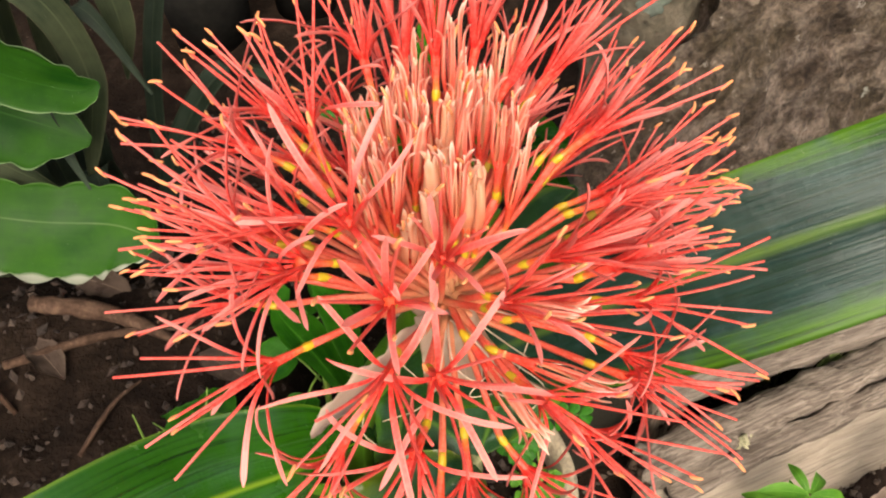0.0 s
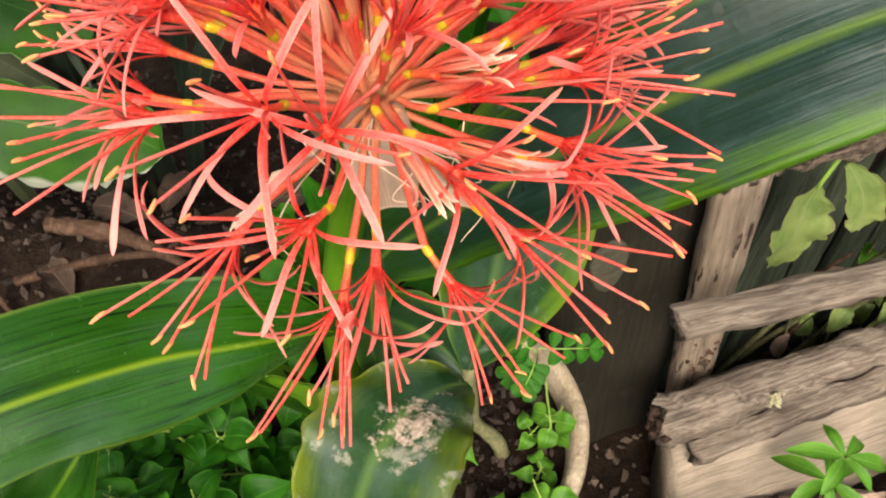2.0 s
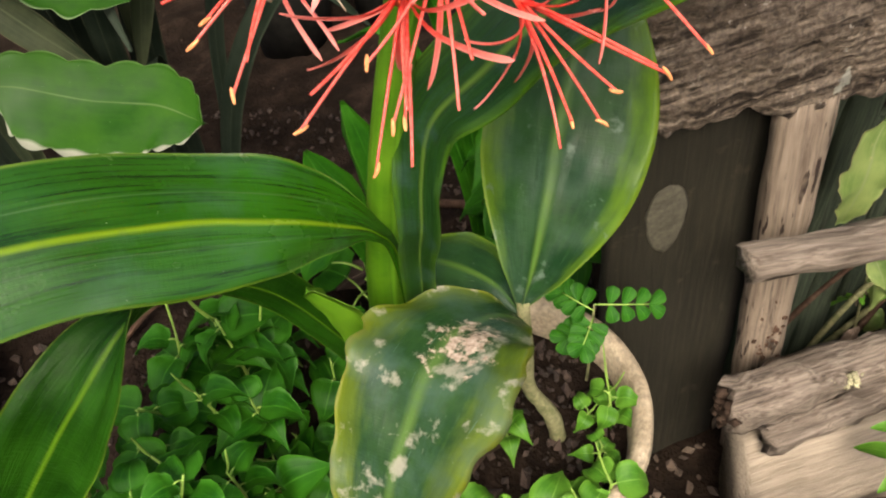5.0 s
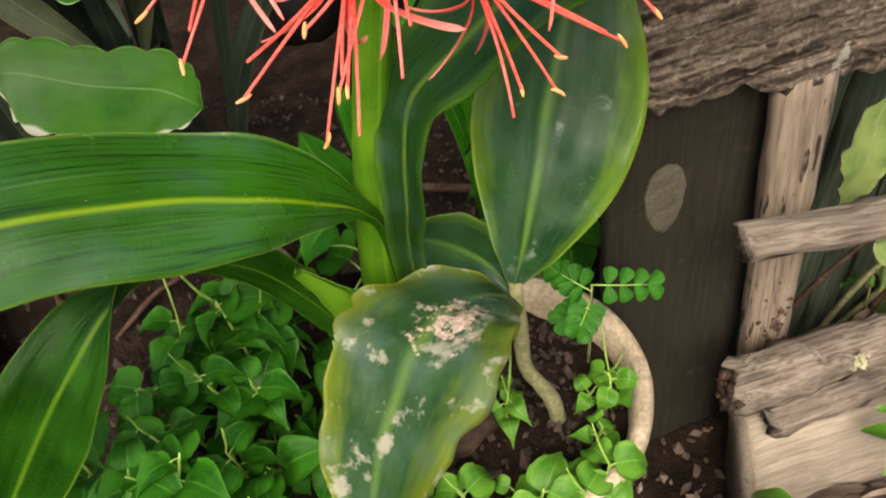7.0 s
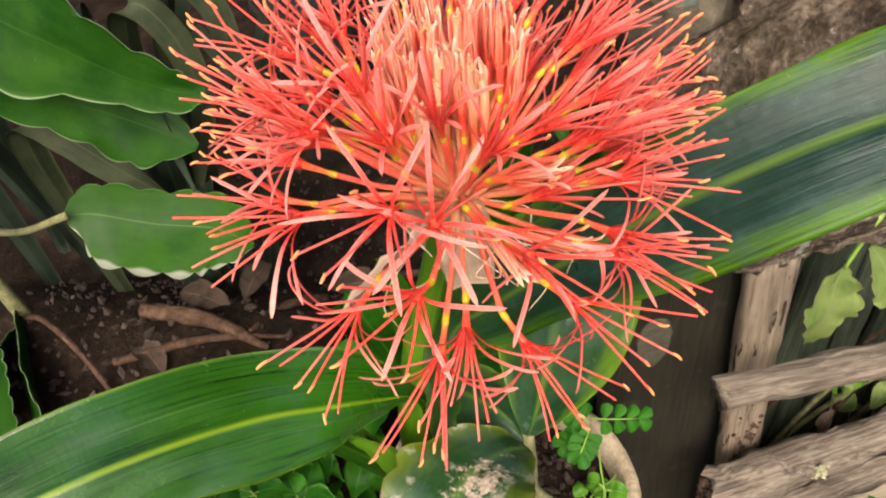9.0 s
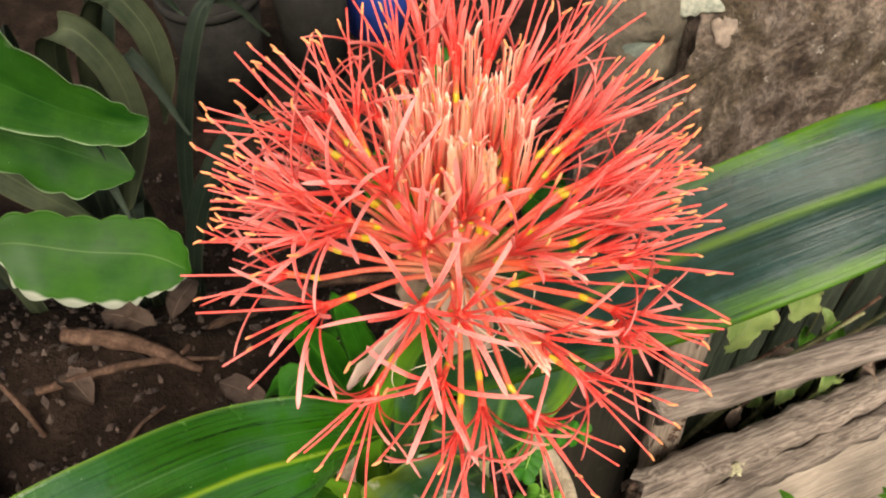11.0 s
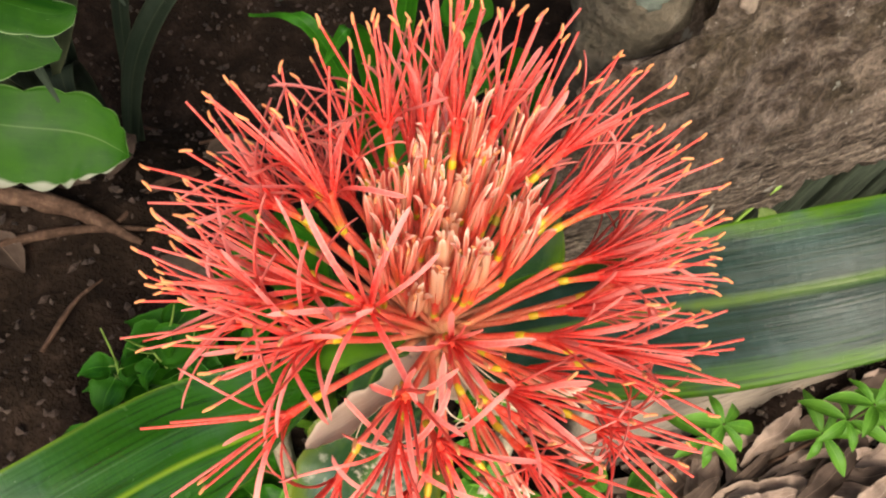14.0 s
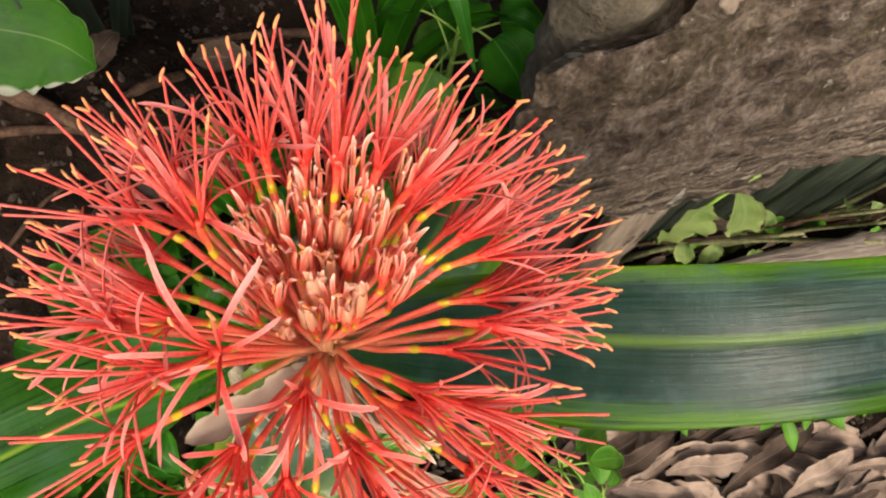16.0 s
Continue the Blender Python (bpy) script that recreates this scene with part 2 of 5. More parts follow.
def log_mat(name):
    """Weathered wood: split grain low on the front, a crumbling blotchy crust above, moss and lichen."""
    m, nt, b = mat(name)
    tc = nt.nodes.new("ShaderNodeTexCoord")
    turn = nt.nodes.new("ShaderNodeMapping")
    turn.inputs["Rotation"].default_value = (0, radians(7), 0)
    nt.links.new(tc.outputs["Object"], turn.inputs[0])

    def along(scales, detail, rough):
        mp = nt.nodes.new("ShaderNodeMapping")
        mp.inputs["Scale"].default_value = scales
        nt.links.new(turn.outputs[0], mp.inputs[0])
        n = node(nt, "ShaderNodeTexNoise", Scale=1.0, Detail=detail, Roughness=rough)
        nt.links.new(mp.outputs[0], n.inputs["Vector"])
        return n.outputs[0]

    grain = along((11, 230, 230), 7, 0.62)
    splits = along((7, 120, 120), 5, 0.55)
    crust = noise_tex(nt, 62, 10, 0.72)
    blot = noise_tex(nt, 10, 6, 0.62)
    speck = noise_tex(nt, 300, 5, 0.68)
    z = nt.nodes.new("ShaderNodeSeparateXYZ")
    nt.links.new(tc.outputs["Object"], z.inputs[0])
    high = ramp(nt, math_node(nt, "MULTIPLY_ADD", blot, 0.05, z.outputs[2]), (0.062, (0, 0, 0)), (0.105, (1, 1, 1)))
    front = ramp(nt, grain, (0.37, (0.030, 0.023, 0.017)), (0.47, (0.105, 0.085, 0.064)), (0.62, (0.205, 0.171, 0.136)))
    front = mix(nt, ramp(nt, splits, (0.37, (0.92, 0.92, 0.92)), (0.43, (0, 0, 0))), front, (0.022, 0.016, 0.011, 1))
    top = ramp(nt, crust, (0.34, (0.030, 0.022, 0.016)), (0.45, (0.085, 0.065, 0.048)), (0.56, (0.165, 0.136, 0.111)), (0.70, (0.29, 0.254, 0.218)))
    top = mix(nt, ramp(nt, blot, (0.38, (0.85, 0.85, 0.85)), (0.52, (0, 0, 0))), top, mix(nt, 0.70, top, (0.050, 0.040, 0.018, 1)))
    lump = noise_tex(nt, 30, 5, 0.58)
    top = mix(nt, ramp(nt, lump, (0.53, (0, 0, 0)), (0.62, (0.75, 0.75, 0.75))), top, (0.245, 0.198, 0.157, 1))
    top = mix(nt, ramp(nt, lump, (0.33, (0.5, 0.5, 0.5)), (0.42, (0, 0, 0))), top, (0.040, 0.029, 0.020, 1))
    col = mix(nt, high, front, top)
    col = mix(nt, 0.85, col, ramp(nt, speck, (0.32, (0.42, 0.42, 0.42)), (0.66, (1.70, 1.66, 1.60))), "MULTIPLY")
    dots = noise_tex(nt, 36, 5, 0.55)
    col = mix(nt, ramp(nt, dots, (0.68, (0, 0, 0)), (0.705, (0.85, 0.85, 0.85))), col, (0.36, 0.37, 0.31, 1))
    flecks = noise_tex(nt, 150, 4, 0.6)
    col = mix(nt, ramp(nt, flecks, (0.66, (0, 0, 0)), (0.70, (0.8, 0.8, 0.8))), col, (0.36, 0.335, 0.29, 1))
    nt.links.new(col, b.inputs["Base Color"])
    b.inputs["Roughness"].default_value = 0.92
    b.inputs["Specular IOR Level"].default_value = 0.2
    h = math_node(nt, "MULTIPLY_ADD", speck, 0.45, mix(nt, high, math_node(nt, "MULTIPLY_ADD", splits, 1.6, grain), math_node(nt, "MULTIPLY_ADD", lump, 0.8, crust)))
    bump(nt, b, h, 1.0, 0.009)
    return m


def plain_mat(name, a, c, scale, rough=0.5, random_mix=0.5, amount=0.0):
    m, nt, b = mat(name)
    col = mix(nt, noise_tex(nt, scale, 4), (*a, 1), (*c, 1))
    if random_mix:
        col = mix(nt, math_node(nt, "MULTIPLY", object_random(nt), random_mix), col, (*c, 1))
    nt.links.new(col, b.inputs["Base Color"])
    b.inputs["Roughness"].default_value = rough
    bump(nt, b, noise_tex(nt, scale * 3, 3), 0.3, 0.0006)
    if amount:
        translucent(nt, b, col, amount)
    return m


# ---- materials ----
TEPAL = petal_mat("tepal", (0.77, 0.026, 0.020), (0.87, 0.270, 0.230), (0.93, 0.15, 0.115), 0.42, 0.26, None, (0.90, 0.34, 0.300), 0.22, 0.95, 0.50, 0.20)
FILAMENT = petal_mat("filament", (0.78, 0.024, 0.018), (0.84, 0.110, 0.085), (0.93, 0.09, 0.065), 0.35, 0.25, blush=0.25)
TUBE = petal_mat("tube", (0.82, 0.24, 0.03), (0.80, 0.05, 0.025), (0.9, 0.06, 0.03), 0.4, 0.2)
PEDICEL = petal_mat("pedicel", (0.68, 0.36, 0.17), (0.80, 0.105, 0.060), (0.88, 0.20, 0.07), 0.45, 0.25)
BUD = petal_mat("bud", (0.84, 0.085, 0.050), (0.88, 0.20, 0.125), (0.96, 0.30, 0.18), 0.45, 0.36, (0.97, 0.78, 0.62), (0.97, 0.66, 0.50), 0.17)
BUD_PALE = petal_mat("pale_bud", (0.86, 0.32, 0.16), (0.94, 0.56, 0.33), (0.97, 0.65, 0.42), 0.5, 0.45, (0.96, 0.84, 0.70), (0.96, 0.74, 0.54))
ANTHER = plain_mat("anther", (0.58, 0.15, 0.035), (0.78, 0.34, 0.14), 500, 0.7, 0.7)
OVARY = plain_mat("ovary", (0.38, 0.27, 0.012), (0.56, 0.40, 0.015), 300, 0.45, 0.5)
THREAD = plain_mat("dry_thread", (0.60, 0.45, 0.30), (0.75, 0.62, 0.48), 300, 0.6, 0.3)
BRACT = leaf_mat("bract", (0.48, 0.35, 0.25), (0.68, 0.56, 0.43), (0.7, 0.56, 0.42), (0.55, 0.4, 0.28), 0.6, 18, None, 0.01, 0.35, 0.1)
LILY = leaf_mat("lily_leaf", (0.004, 0.032, 0.002), (0.017, 0.082, 0.006), (0.13, 0.23, 0.005), (0.09, 0.17, 0.012), 0.22, 22, ((0.30, 0.38, 0.22), 420, 0.74), rib_width=0.028, shine=0.6, amount=0.12, relief=0.32, cross=0.4, long=6.0, dimple=0.5,
                young=((0.015, 0.088, 0.0015), 0.45, 0.78), side_lines=((0.05, 0.11, 0.04), (0.33, 0.70)), scratch_sheen=((0.09, 0.16, 0.08), 0.68), sheen_haze=((0.034, 0.092, 0.046), 30, 0.54, 0.5), veins=((0.003, 0.026, 0.001), 5.0, 26.0))
# darker lily leaf colour, holding the shade cast by the leaf above
LILY_SHADED = leaf_mat("shaded_lily_leaf", (0.003, 0.022, 0.001), (0.012, 0.062, 0.003), (0.060, 0.14, 0.006), (0.07, 0.13, 0.010), 0.34, 26, rib_width=0.028, shine=0.13, amount=0.08, relief=0.6, cross=0.5, long=6.0, dimple=0.8)
# worn leaf; its teal base and haze hold reflected sky as colour
LILY_WORN_SHEEN = leaf_mat("worn_sheen_lily_leaf", (0.003, 0.018, 0.012), (0.012, 0.041, 0.033), (0.065, 0.125, 0.018), (0.18, 0.26, 0.05), 0.36, 14, ((0.34, 0.38, 0.33), 260, 0.72), 0.042, 0.08, cross=0.4, shine=0.30, relief=0.45,
                     rim=((0.042, 0.118, 0.002), 0.33, 1.0), scratch_sheen=((0.10, 0.15, 0.125), 0.66), side_lines=((0.004, 0.018, 0.010), (0.22, 0.33, 0.70)), long=8.0, young=((0.009, 0.042, 0.003), 0.42, 0.62), sheen_haze=((0.030, 0.066, 0.060), 70, 0.52, 0.55), dimple=1.0,
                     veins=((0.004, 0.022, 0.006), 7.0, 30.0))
LILY_STEM = leaf_mat("lily_stem", (0.045, 0.15, 0.006), (0.105, 0.25, 0.012), (0.12, 0.30, 0.02), (0.14, 0.28, 0.03), 0.4, 14, None, 0.02, 0.1, shine=0.25)
BROAD = leaf_mat("broad_leaf", (0.005, 0.027, 0.008), (0.018, 0.062, 0.014), (0.060, 0.130, 0.018), (0.22, 0.29, 0.03), 0.44, 9, ((0.10, 0.15, 0.11), 60, 0.62), 0.045, 0.1, cross=0.2, shine=0.18, relief=0.5, sheen_haze=((0.034, 0.076, 0.044), 34, 0.46, 0.55),
                 rim=((0.075, 0.15, 0.006), 0.32, 0.85), scratch_sheen=((0.040, 0.085, 0.060), 0.62), long=6.0, dimple=1.2)
SPOTTED = leaf_mat("spotted_leaf", (0.006, 0.030, 0.010), (0.022, 0.066, 0.014), (0.07, 0.14, 0.03), (0.30, 0.19, 0.06), 0.44, 10,
                   ((0.28, 0.28, 0.22), 52, 0.575), 0.05, 0.1, cross=0.2, scab=(0.34, 0.58), shine=0.22, relief=0.5, rim=((0.10, 0.145, 0.006), 0.24, 0.9), scratch_sheen=((0.07, 0.13, 0.10), 0.62), edge_from=0.450, sheen_haze=((0.046, 0.092, 0.076), 30, 0.48, 0.6), long=6.0, dimple=1.5)
HERB = leaf_mat("herb_leaf", (0.009, 0.075, 0.004), (0.030, 0.155, 0.007), (0.060, 0.22, 0.020), (0.05, 0.19, 0.015), 0.45, 8, None, 0.022, 0.22, shine=0.16, side_lines=((0.05, 0.19, 0.02), (0.28, 0.72)), dimple=0.8)
HERB_STEM = plain_mat("herb_stem", (0.14, 0.30, 0.04), (0.24, 0.38, 0.07), 200, 0.5)
KALE = leaf_mat("fleshy_leaf", (0.005, 0.034, 0.003), (0.016, 0.066, 0.004), (0.02, 0.07, 0.010), (0.20, 0.30, 0.15), 0.5, 5, ((0.14, 0.20, 0.10), 13, 0.67), 0.010, 0.12, shine=0.1)
KALE_LIPPED = leaf_mat("scalloped_leaf", (0.008, 0.050, 0.003), (0.022, 0.084, 0.005), (0.07, 0.13, 0.04), (0.10, 0.20, 0.06), 0.5, 5, ((0.20, 0.27, 0.15), 14, 0.66), 0.010, 0.12, shine=0.1, lip=((0.30, 0.31, 0.255), 0.085), young=((0.030, 0.075, 0.022), 0.05, 0.36))
WEED = leaf_mat("weed_leaf", (0.040, 0.150, 0.010), (0.105, 0.27, 0.025), (0.15, 0.32, 0.05), (0.12, 0.28, 0.03), 0.45, 8, None, 0.02, 0.25, shine=0.25)
VINE = leaf_mat("vine_leaf", (0.080, 0.145, 0.032), (0.19, 0.255, 0.075), (0.17, 0.22, 0.09), (0.28, 0.26, 0.13), 0.6, 6, ((0.35, 0.27, 0.15), 90, 0.66), 0.03)
# dull grey-green, with the background's shade put into the colour
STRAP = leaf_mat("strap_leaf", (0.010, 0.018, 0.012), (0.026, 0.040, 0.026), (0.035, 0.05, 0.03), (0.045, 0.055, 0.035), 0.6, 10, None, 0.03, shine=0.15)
OLIVE_STRAP = leaf_mat("olive_strap_leaf", (0.022, 0.034, 0.018), (0.055, 0.070, 0.036), (0.07, 0.085, 0.045), (0.10, 0.10, 0.06), 0.6, 12, None, 0.03, shine=0.15)
DRY = leaf_mat("dry_leaf", (0.155, 0.112, 0.083), (0.35, 0.27, 0.21), (0.38, 0.30, 0.24), (0.20, 0.15, 0.115), 0.85, 16, ((0.085, 0.060, 0.045), 45, 0.62), 0.02, 0.05, shine=0.15, relief=1.0)
DEAD = leaf_mat("dead_leaf", (0.034, 0.024, 0.018), (0.085, 0.062, 0.047), (0.15, 0.11, 0.085), (0.08, 0.055, 0.04), 0.85, 14, ((0.04, 0.028, 0.02), 45, 0.6), 0.02, 0.05, shine=0.12, relief=0.8)
SOIL = rough_mat("soil", ((0.3, (0.006, 0.004, 0.003)), (0.5, (0.015, 0.010, 0.007)), (0.72, (0.040, 0.027, 0.020))), 22, 200, 0.95, 0.008, ((0.07, 0.052, 0.039), 110, 0.70))
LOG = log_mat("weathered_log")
GREY_WOOD = wood_mat("grey_wood", (0.040, 0.031, 0.023), (0.180, 0.150, 0.119), (0.35, 0.303, 0.252))
# olive-brown board wood, darkened in colour to stand in for shade
SHADED_WOOD = wood_mat("shaded_wood", (0.006, 0.0055, 0.0030), (0.0135, 0.0122, 0.0070), (0.024, 0.0215, 0.0130), 2, relief=0.002, lichen=(0.036, 0.031, 0.019))
PALE_WOOD = wood_mat("pale_wood", (0.15, 0.124, 0.092), (0.265, 0.228, 0.175), (0.35, 0.304, 0.242), 0, lichen=(0.17, 0.16, 0.11))
STAKE_WOOD = wood_mat("stake_wood", (0.08, 0.062, 0.045), (0.205, 0.165, 0.123), (0.30, 0.25, 0.195), 2, holes=0.56)
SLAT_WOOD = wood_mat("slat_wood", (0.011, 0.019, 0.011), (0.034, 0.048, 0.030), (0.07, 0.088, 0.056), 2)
LICHEN = rough_mat("lichen", ((0.3, (0.050, 0.050, 0.036)), (0.6, (0.078, 0.076, 0.058))), 60, 300, 0.95, 0.0003)
PALE_LICHEN = rough_mat("pale_lichen", ((0.3, (0.22, 0.22, 0.13)), (0.6, (0.42, 0.41, 0.27))), 90, 400, 0.95, 0.001)
CEMENT = rough_mat("cement", ((0.3, (0.24, 0.20, 0.14)), (0.55, (0.42, 0.36, 0.26)), (0.75, (0.54, 0.47, 0.36))), 40, 300, 0.9, 0.003)
BARK = rough_mat("bark", ((0.3, (0.028, 0.017, 0.012)), (0.55, (0.09, 0.056, 0.039)), (0.75, (0.17, 0.115, 0.083))), 60, 260, 0.9, 0.003)
ROTTEN = rough_mat("rotten_wood", ((0.3, (0.012, 0.008, 0.006)), (0.55, (0.05, 0.034, 0.025)), (0.75, (0.11, 0.078, 0.058))), 60, 260, 0.9, 0.003)
BLUE = plain_mat("blue_plastic", (0.01, 0.03, 0.20), (0.02, 0.06, 0.30), 20, 0.4, 0)
STALK = rough_mat("stalk", ((0.3, (0.10, 0.12, 0.05)), (0.6, (0.24, 0.24, 0.13)), (0.8, (0.33, 0.30, 0.2))), 120, 500, 0.8, 0.001)


# ---- mesh helpers ----
def mesh_from(name, verts, faces, uvs=None, material=None, smooth=True):
    me = bpy.data.meshes.new(name)
    me.from_pydata([tuple(v) for v in verts], [], faces)
    if uvs is not None:
        lay = me.uv_layers.new(name="UVMap")
        idx = np.empty(len(me.loops), dtype=np.int32)
        me.loops.foreach_get("vertex_index", idx)
        lay.data.foreach_set("uv", np.asarray(uvs, dtype=np.float32)[idx].ravel())
    if smooth:
        me.polygons.foreach_set("use_smooth", [True] * len(me.polygons))
    if material:
        me.materials.append(material)
    me.update()
    return me


def smooth_path(pts, n):
    """n + 1 points of a Catmull-Rom curve through rows of numbers."""
    p = np.array(pts, dtype=float)
    p = np.vstack([2 * p[0] - p[1], p, 2 * p[-1] - p[-2]])
    out, m = [], len(p) - 3
    for i in range(n + 1):
        s = i / n * m
        k = min(int(s), m - 1)
        f = s - k
        a, b, c, d = p[k:k + 4]
        out.append(0.5 * (2 * b + (c - a) * f + (2 * a - 5 * b + 4 * c - d) * f * f + (3 * b - a - 3 * c + d) * f ** 3))
    return np.array(out)


def loft(name, rings, material, caps=True, smooth=True):
    """A closed tube through rings of equal length; u runs along it, v round it."""
    n, k = len(rings), len(rings[0])
    verts = [v for r in rings for v in r]
    uvs = [(i / (n - 1), j / k) for i in range(n) for j in range(k)]
    faces = [(i * k + j, i * k + (j + 1) % k, (i + 1) * k + (j + 1) % k, (i + 1) * k + j) for i in range(n - 1) for j in range(k)]
    if caps:
        faces += [tuple(range(k))[::-1], tuple((n - 1) * k + j for j in range(k))]
    return mesh_from(name, verts, faces, uvs, material, smooth)


def frames_along(path):
    """Tangent, side and up along a path, carried without twist."""
    t = np.gradient(path, axis=0)
    t /= np.linalg.norm(t, axis=1)[:, None] + 1e-12
    side = np.cross(t[0], (0.31, 0.2, 0.93))
    out = []
    for d in t:
        side = side - d * side.dot(d)
        side /= np.linalg.norm(side) + 1e-12
        out.append((d, side, np.cross(d, side)))
    return out


def tube(name, pts, radii, material, k=8, n=14, rough=0.0):
    path = smooth_path(pts, n)
    rad = np.interp(np.linspace(0, 1, n + 1), np.linspace(0, 1, len(radii)), radii)
    rings = []
    for p, (d, s, u), r in zip(path, frames_along(path), rad):
        ring = []
        for j in range(k):
            a = 2 * math.pi * j / k
            q = r * (1 + rough * noise.noise(Vector(p) * 90 + Vector((math.cos(a), math.sin(a), 0)) * 1.3))
            ring.append(p + q * (math.cos(a) * s + math.sin(a) * u))
        rings.append(ring)
    return loft(name, rings, material)


def smoothstep(a, b, x):
    f = min(1.0, max(0.0, (x - a) / (b - a)))
    return f * f * (3 - 2 * f)


def blade(name, rows, material, n=48, k=14, fold=0.12, wave=0.0, thick=0.0006, crenate=0.0, teeth=0, seed=0.0, bite=None, pleat=0.0, deep=0.0, notch=None):
    """A leaf blade. rows: centre (3), side direction (3), half width and, if given, the share of it on the other side. A closed sheet with a thickness, a channelled midrib and a wavy margin."""
    path = smooth_path(rows, n)
    c, s, w = path[:, :3], path[:, 3:6], path[:, 6]
    t = np.gradient(c, axis=0)
    t /= np.linalg.norm(t, axis=1)[:, None] + 1e-12
    s = s - t * (s * t).sum(1)[:, None]
    s /= np.linalg.norm(s, axis=1)[:, None] + 1e-12
    up = np.cross(t, s)
    other = path[:, 7] if path.shape[1] > 7 else np.ones(n + 1)
    top, bot, uv = [], [], []
    for i in range(n + 1):
        hw = max(w[i], 0.0003)
        for j in range(k + 1):
            f = 2 * j / k - 1
            u = i / n
            g = hw
            if f < 0:
                g *= other[i]
            if teeth:
                g *= (1 + crenate * abs(math.sin(math.pi * teeth * u)) * (abs(f) ** 6) - crenate * abs(f) ** 6)
            if bite:
                g *= 1 - bite * max(0.0, noise.noise(Vector((u * 14 + seed, 3.1 * (1 if f > 0 else -1), seed)))) * abs(f) ** 4
            if notch and f < 0:
                g *= 1 - notch[1] * smoothstep(notch[0], notch[0] + 0.025, u) * (1 - smoothstep(notch[0] + 0.05, notch[0] + 0.35, u)) * abs(f) ** 3
            rise = fold * (1 + deep * (1 - smoothstep(0.25, 0.6, u))) * hw * (abs(f) ** 1.4) + wave * hw * abs(f) ** 3 * (math.sin(u * 19 + seed + (2.1 if f > 0 else 0)) + 0.45 * math.sin(u * 47 + seed * 2 + (1.3 if f > 0 else 0))) \
                + 0.05 * hw * noise.noise(Vector((u * 9, f * 2, seed))) + pleat * hw * (math.cos(f * 8 + 2.2 * math.sin(u * 4 + seed)) + 0.4 * math.cos(f * 17 + 2 * math.sin(u * 5) + seed)) * min(1.0, 3 * u)
            p = c[i] + s[i] * f * g + up[i] * rise
            th = thick * (0.35 + 0.65 * (1 - abs(f) ** 4)) + thick * 2.2 * max(0.0, 1 - abs(f) * 9)
            top.append(p)
            bot.append(p - up[i] * th)
            uv.append((u, j / k))
    m = (n + 1) * (k + 1)
    faces = []
    for i in range(n):
        for j in range(k):
            a, b_, c_, d = i * (k + 1) + j, (i + 1) * (k + 1) + j, (i + 1) * (k + 1) + j + 1, i * (k + 1) + j + 1
            faces += [(a, d, c_, b_), (m + a, m + b_, m + c_, m + d)]
    border = [j for j in range(k + 1)] + [i * (k + 1) + k for i in range(1, n + 1)] + [n * (k + 1) + j for j in range(k - 1, -1, -1)] + [i * (k + 1) for i in range(n - 1, 0, -1)]
    for a, b_ in zip(border, border[1:] + border[:1]):
        faces.append((a, b_, m + b_, m + a))
    return mesh_from(name, top + bot, faces, uv + uv, material)


def part(name, me, parent, label="", m=None):
    ob = new(name, me)
    ob.parent = parent
    if m is not None:
        ob.matrix_basis = m
    if label:
        tagged(ob, label)
    return ob


def thing(name, label, category, at=(0, 0, 0), group="", kind="", m=None):
    ob = new(name)
    ob.empty_display_size = 0.01
    ob.matrix_basis = m if m is not None else Matrix.Translation(at)
    return tagged(ob, label, category, group, kind)


def axes(z, x_hint=(1, 0, 0), at=(0, 0, 0)):
    """A pose whose z points along z."""
    z = Vector(z).normalized()
    x = Vector(x_hint)
    x = x - z * x.dot(z)
    if x.length < 1e-4:
        x = Vector((0, 1, 0)) - z * z.y
    x.normalize()
    y = z.cross(x)
    return Matrix(((x.x, y.x, z.x, at[0]), (x.y, y.y, z.y, at[1]), (x.z, y.z, z.z, at[2]), (0, 0, 0, 1)))


def ground_z(x, y):
    """Height of the soil: a raised bed beside the pot, low ground before the fence and behind."""
    bed = (1 - smoothstep(-0.17, -0.09, x)) * (1 - smoothstep(0.36, 0.62, y)) * (1 - smoothstep(0.5, 0.9, -x)) * smoothstep(-0.5, -0.2, y)
    near = 1 - smoothstep(0.9, 2.0, math.hypot(x, y))
    v = Vector((x, y, 0))
    return -0.14 + 0.205 * bed + near * (0.014 * noise.noise(v * 13) + 0.007 * noise.noise(v * 41) + 0.003 * noise.noise(v * 120))


# ---- ground ----
def build_ground():
    xs = np.concatenate([-np.geomspace(60, 0.75, 14), np.linspace(-0.7, 0.75, 146), np.geomspace(0.8, 60, 14)])
    ys = np.concatenate([-np.geomspace(60, 0.35, 14), np.linspace(-0.3, 1.2, 151), np.geomspace(1.25, 60, 14)])
    verts = [(x, y, ground_z(x, y)) for y in ys for x in xs]
    k = len(xs)
    faces = [(i * k + j, i * k + j + 1, (i + 1) * k + j + 1, (i + 1) * k + j) for i in range(len(ys) - 1) for j in range(k - 1)]
    return tagged(new("ground", mesh_from("ground", verts, faces, None, SOIL)), "dark brown garden soil with crumbs and litter", "ground", "", "structure")


build_ground()



def build_wall(name, size, at):
    x, y, z = size[0] / 2, size[1] / 2, size[2]
    bm = bmesh.new()
    bmesh.ops.create_cube(bm, size=1.0)
    for v in bm.verts:
        v.co = Vector((v.co.x * 2 * x, v.co.y * 2 * y, (v.co.z + 0.5) * z))
    bmesh.ops.bevel(bm, geom=bm.edges[:], offset=0.02, segments=2, affect="EDGES")
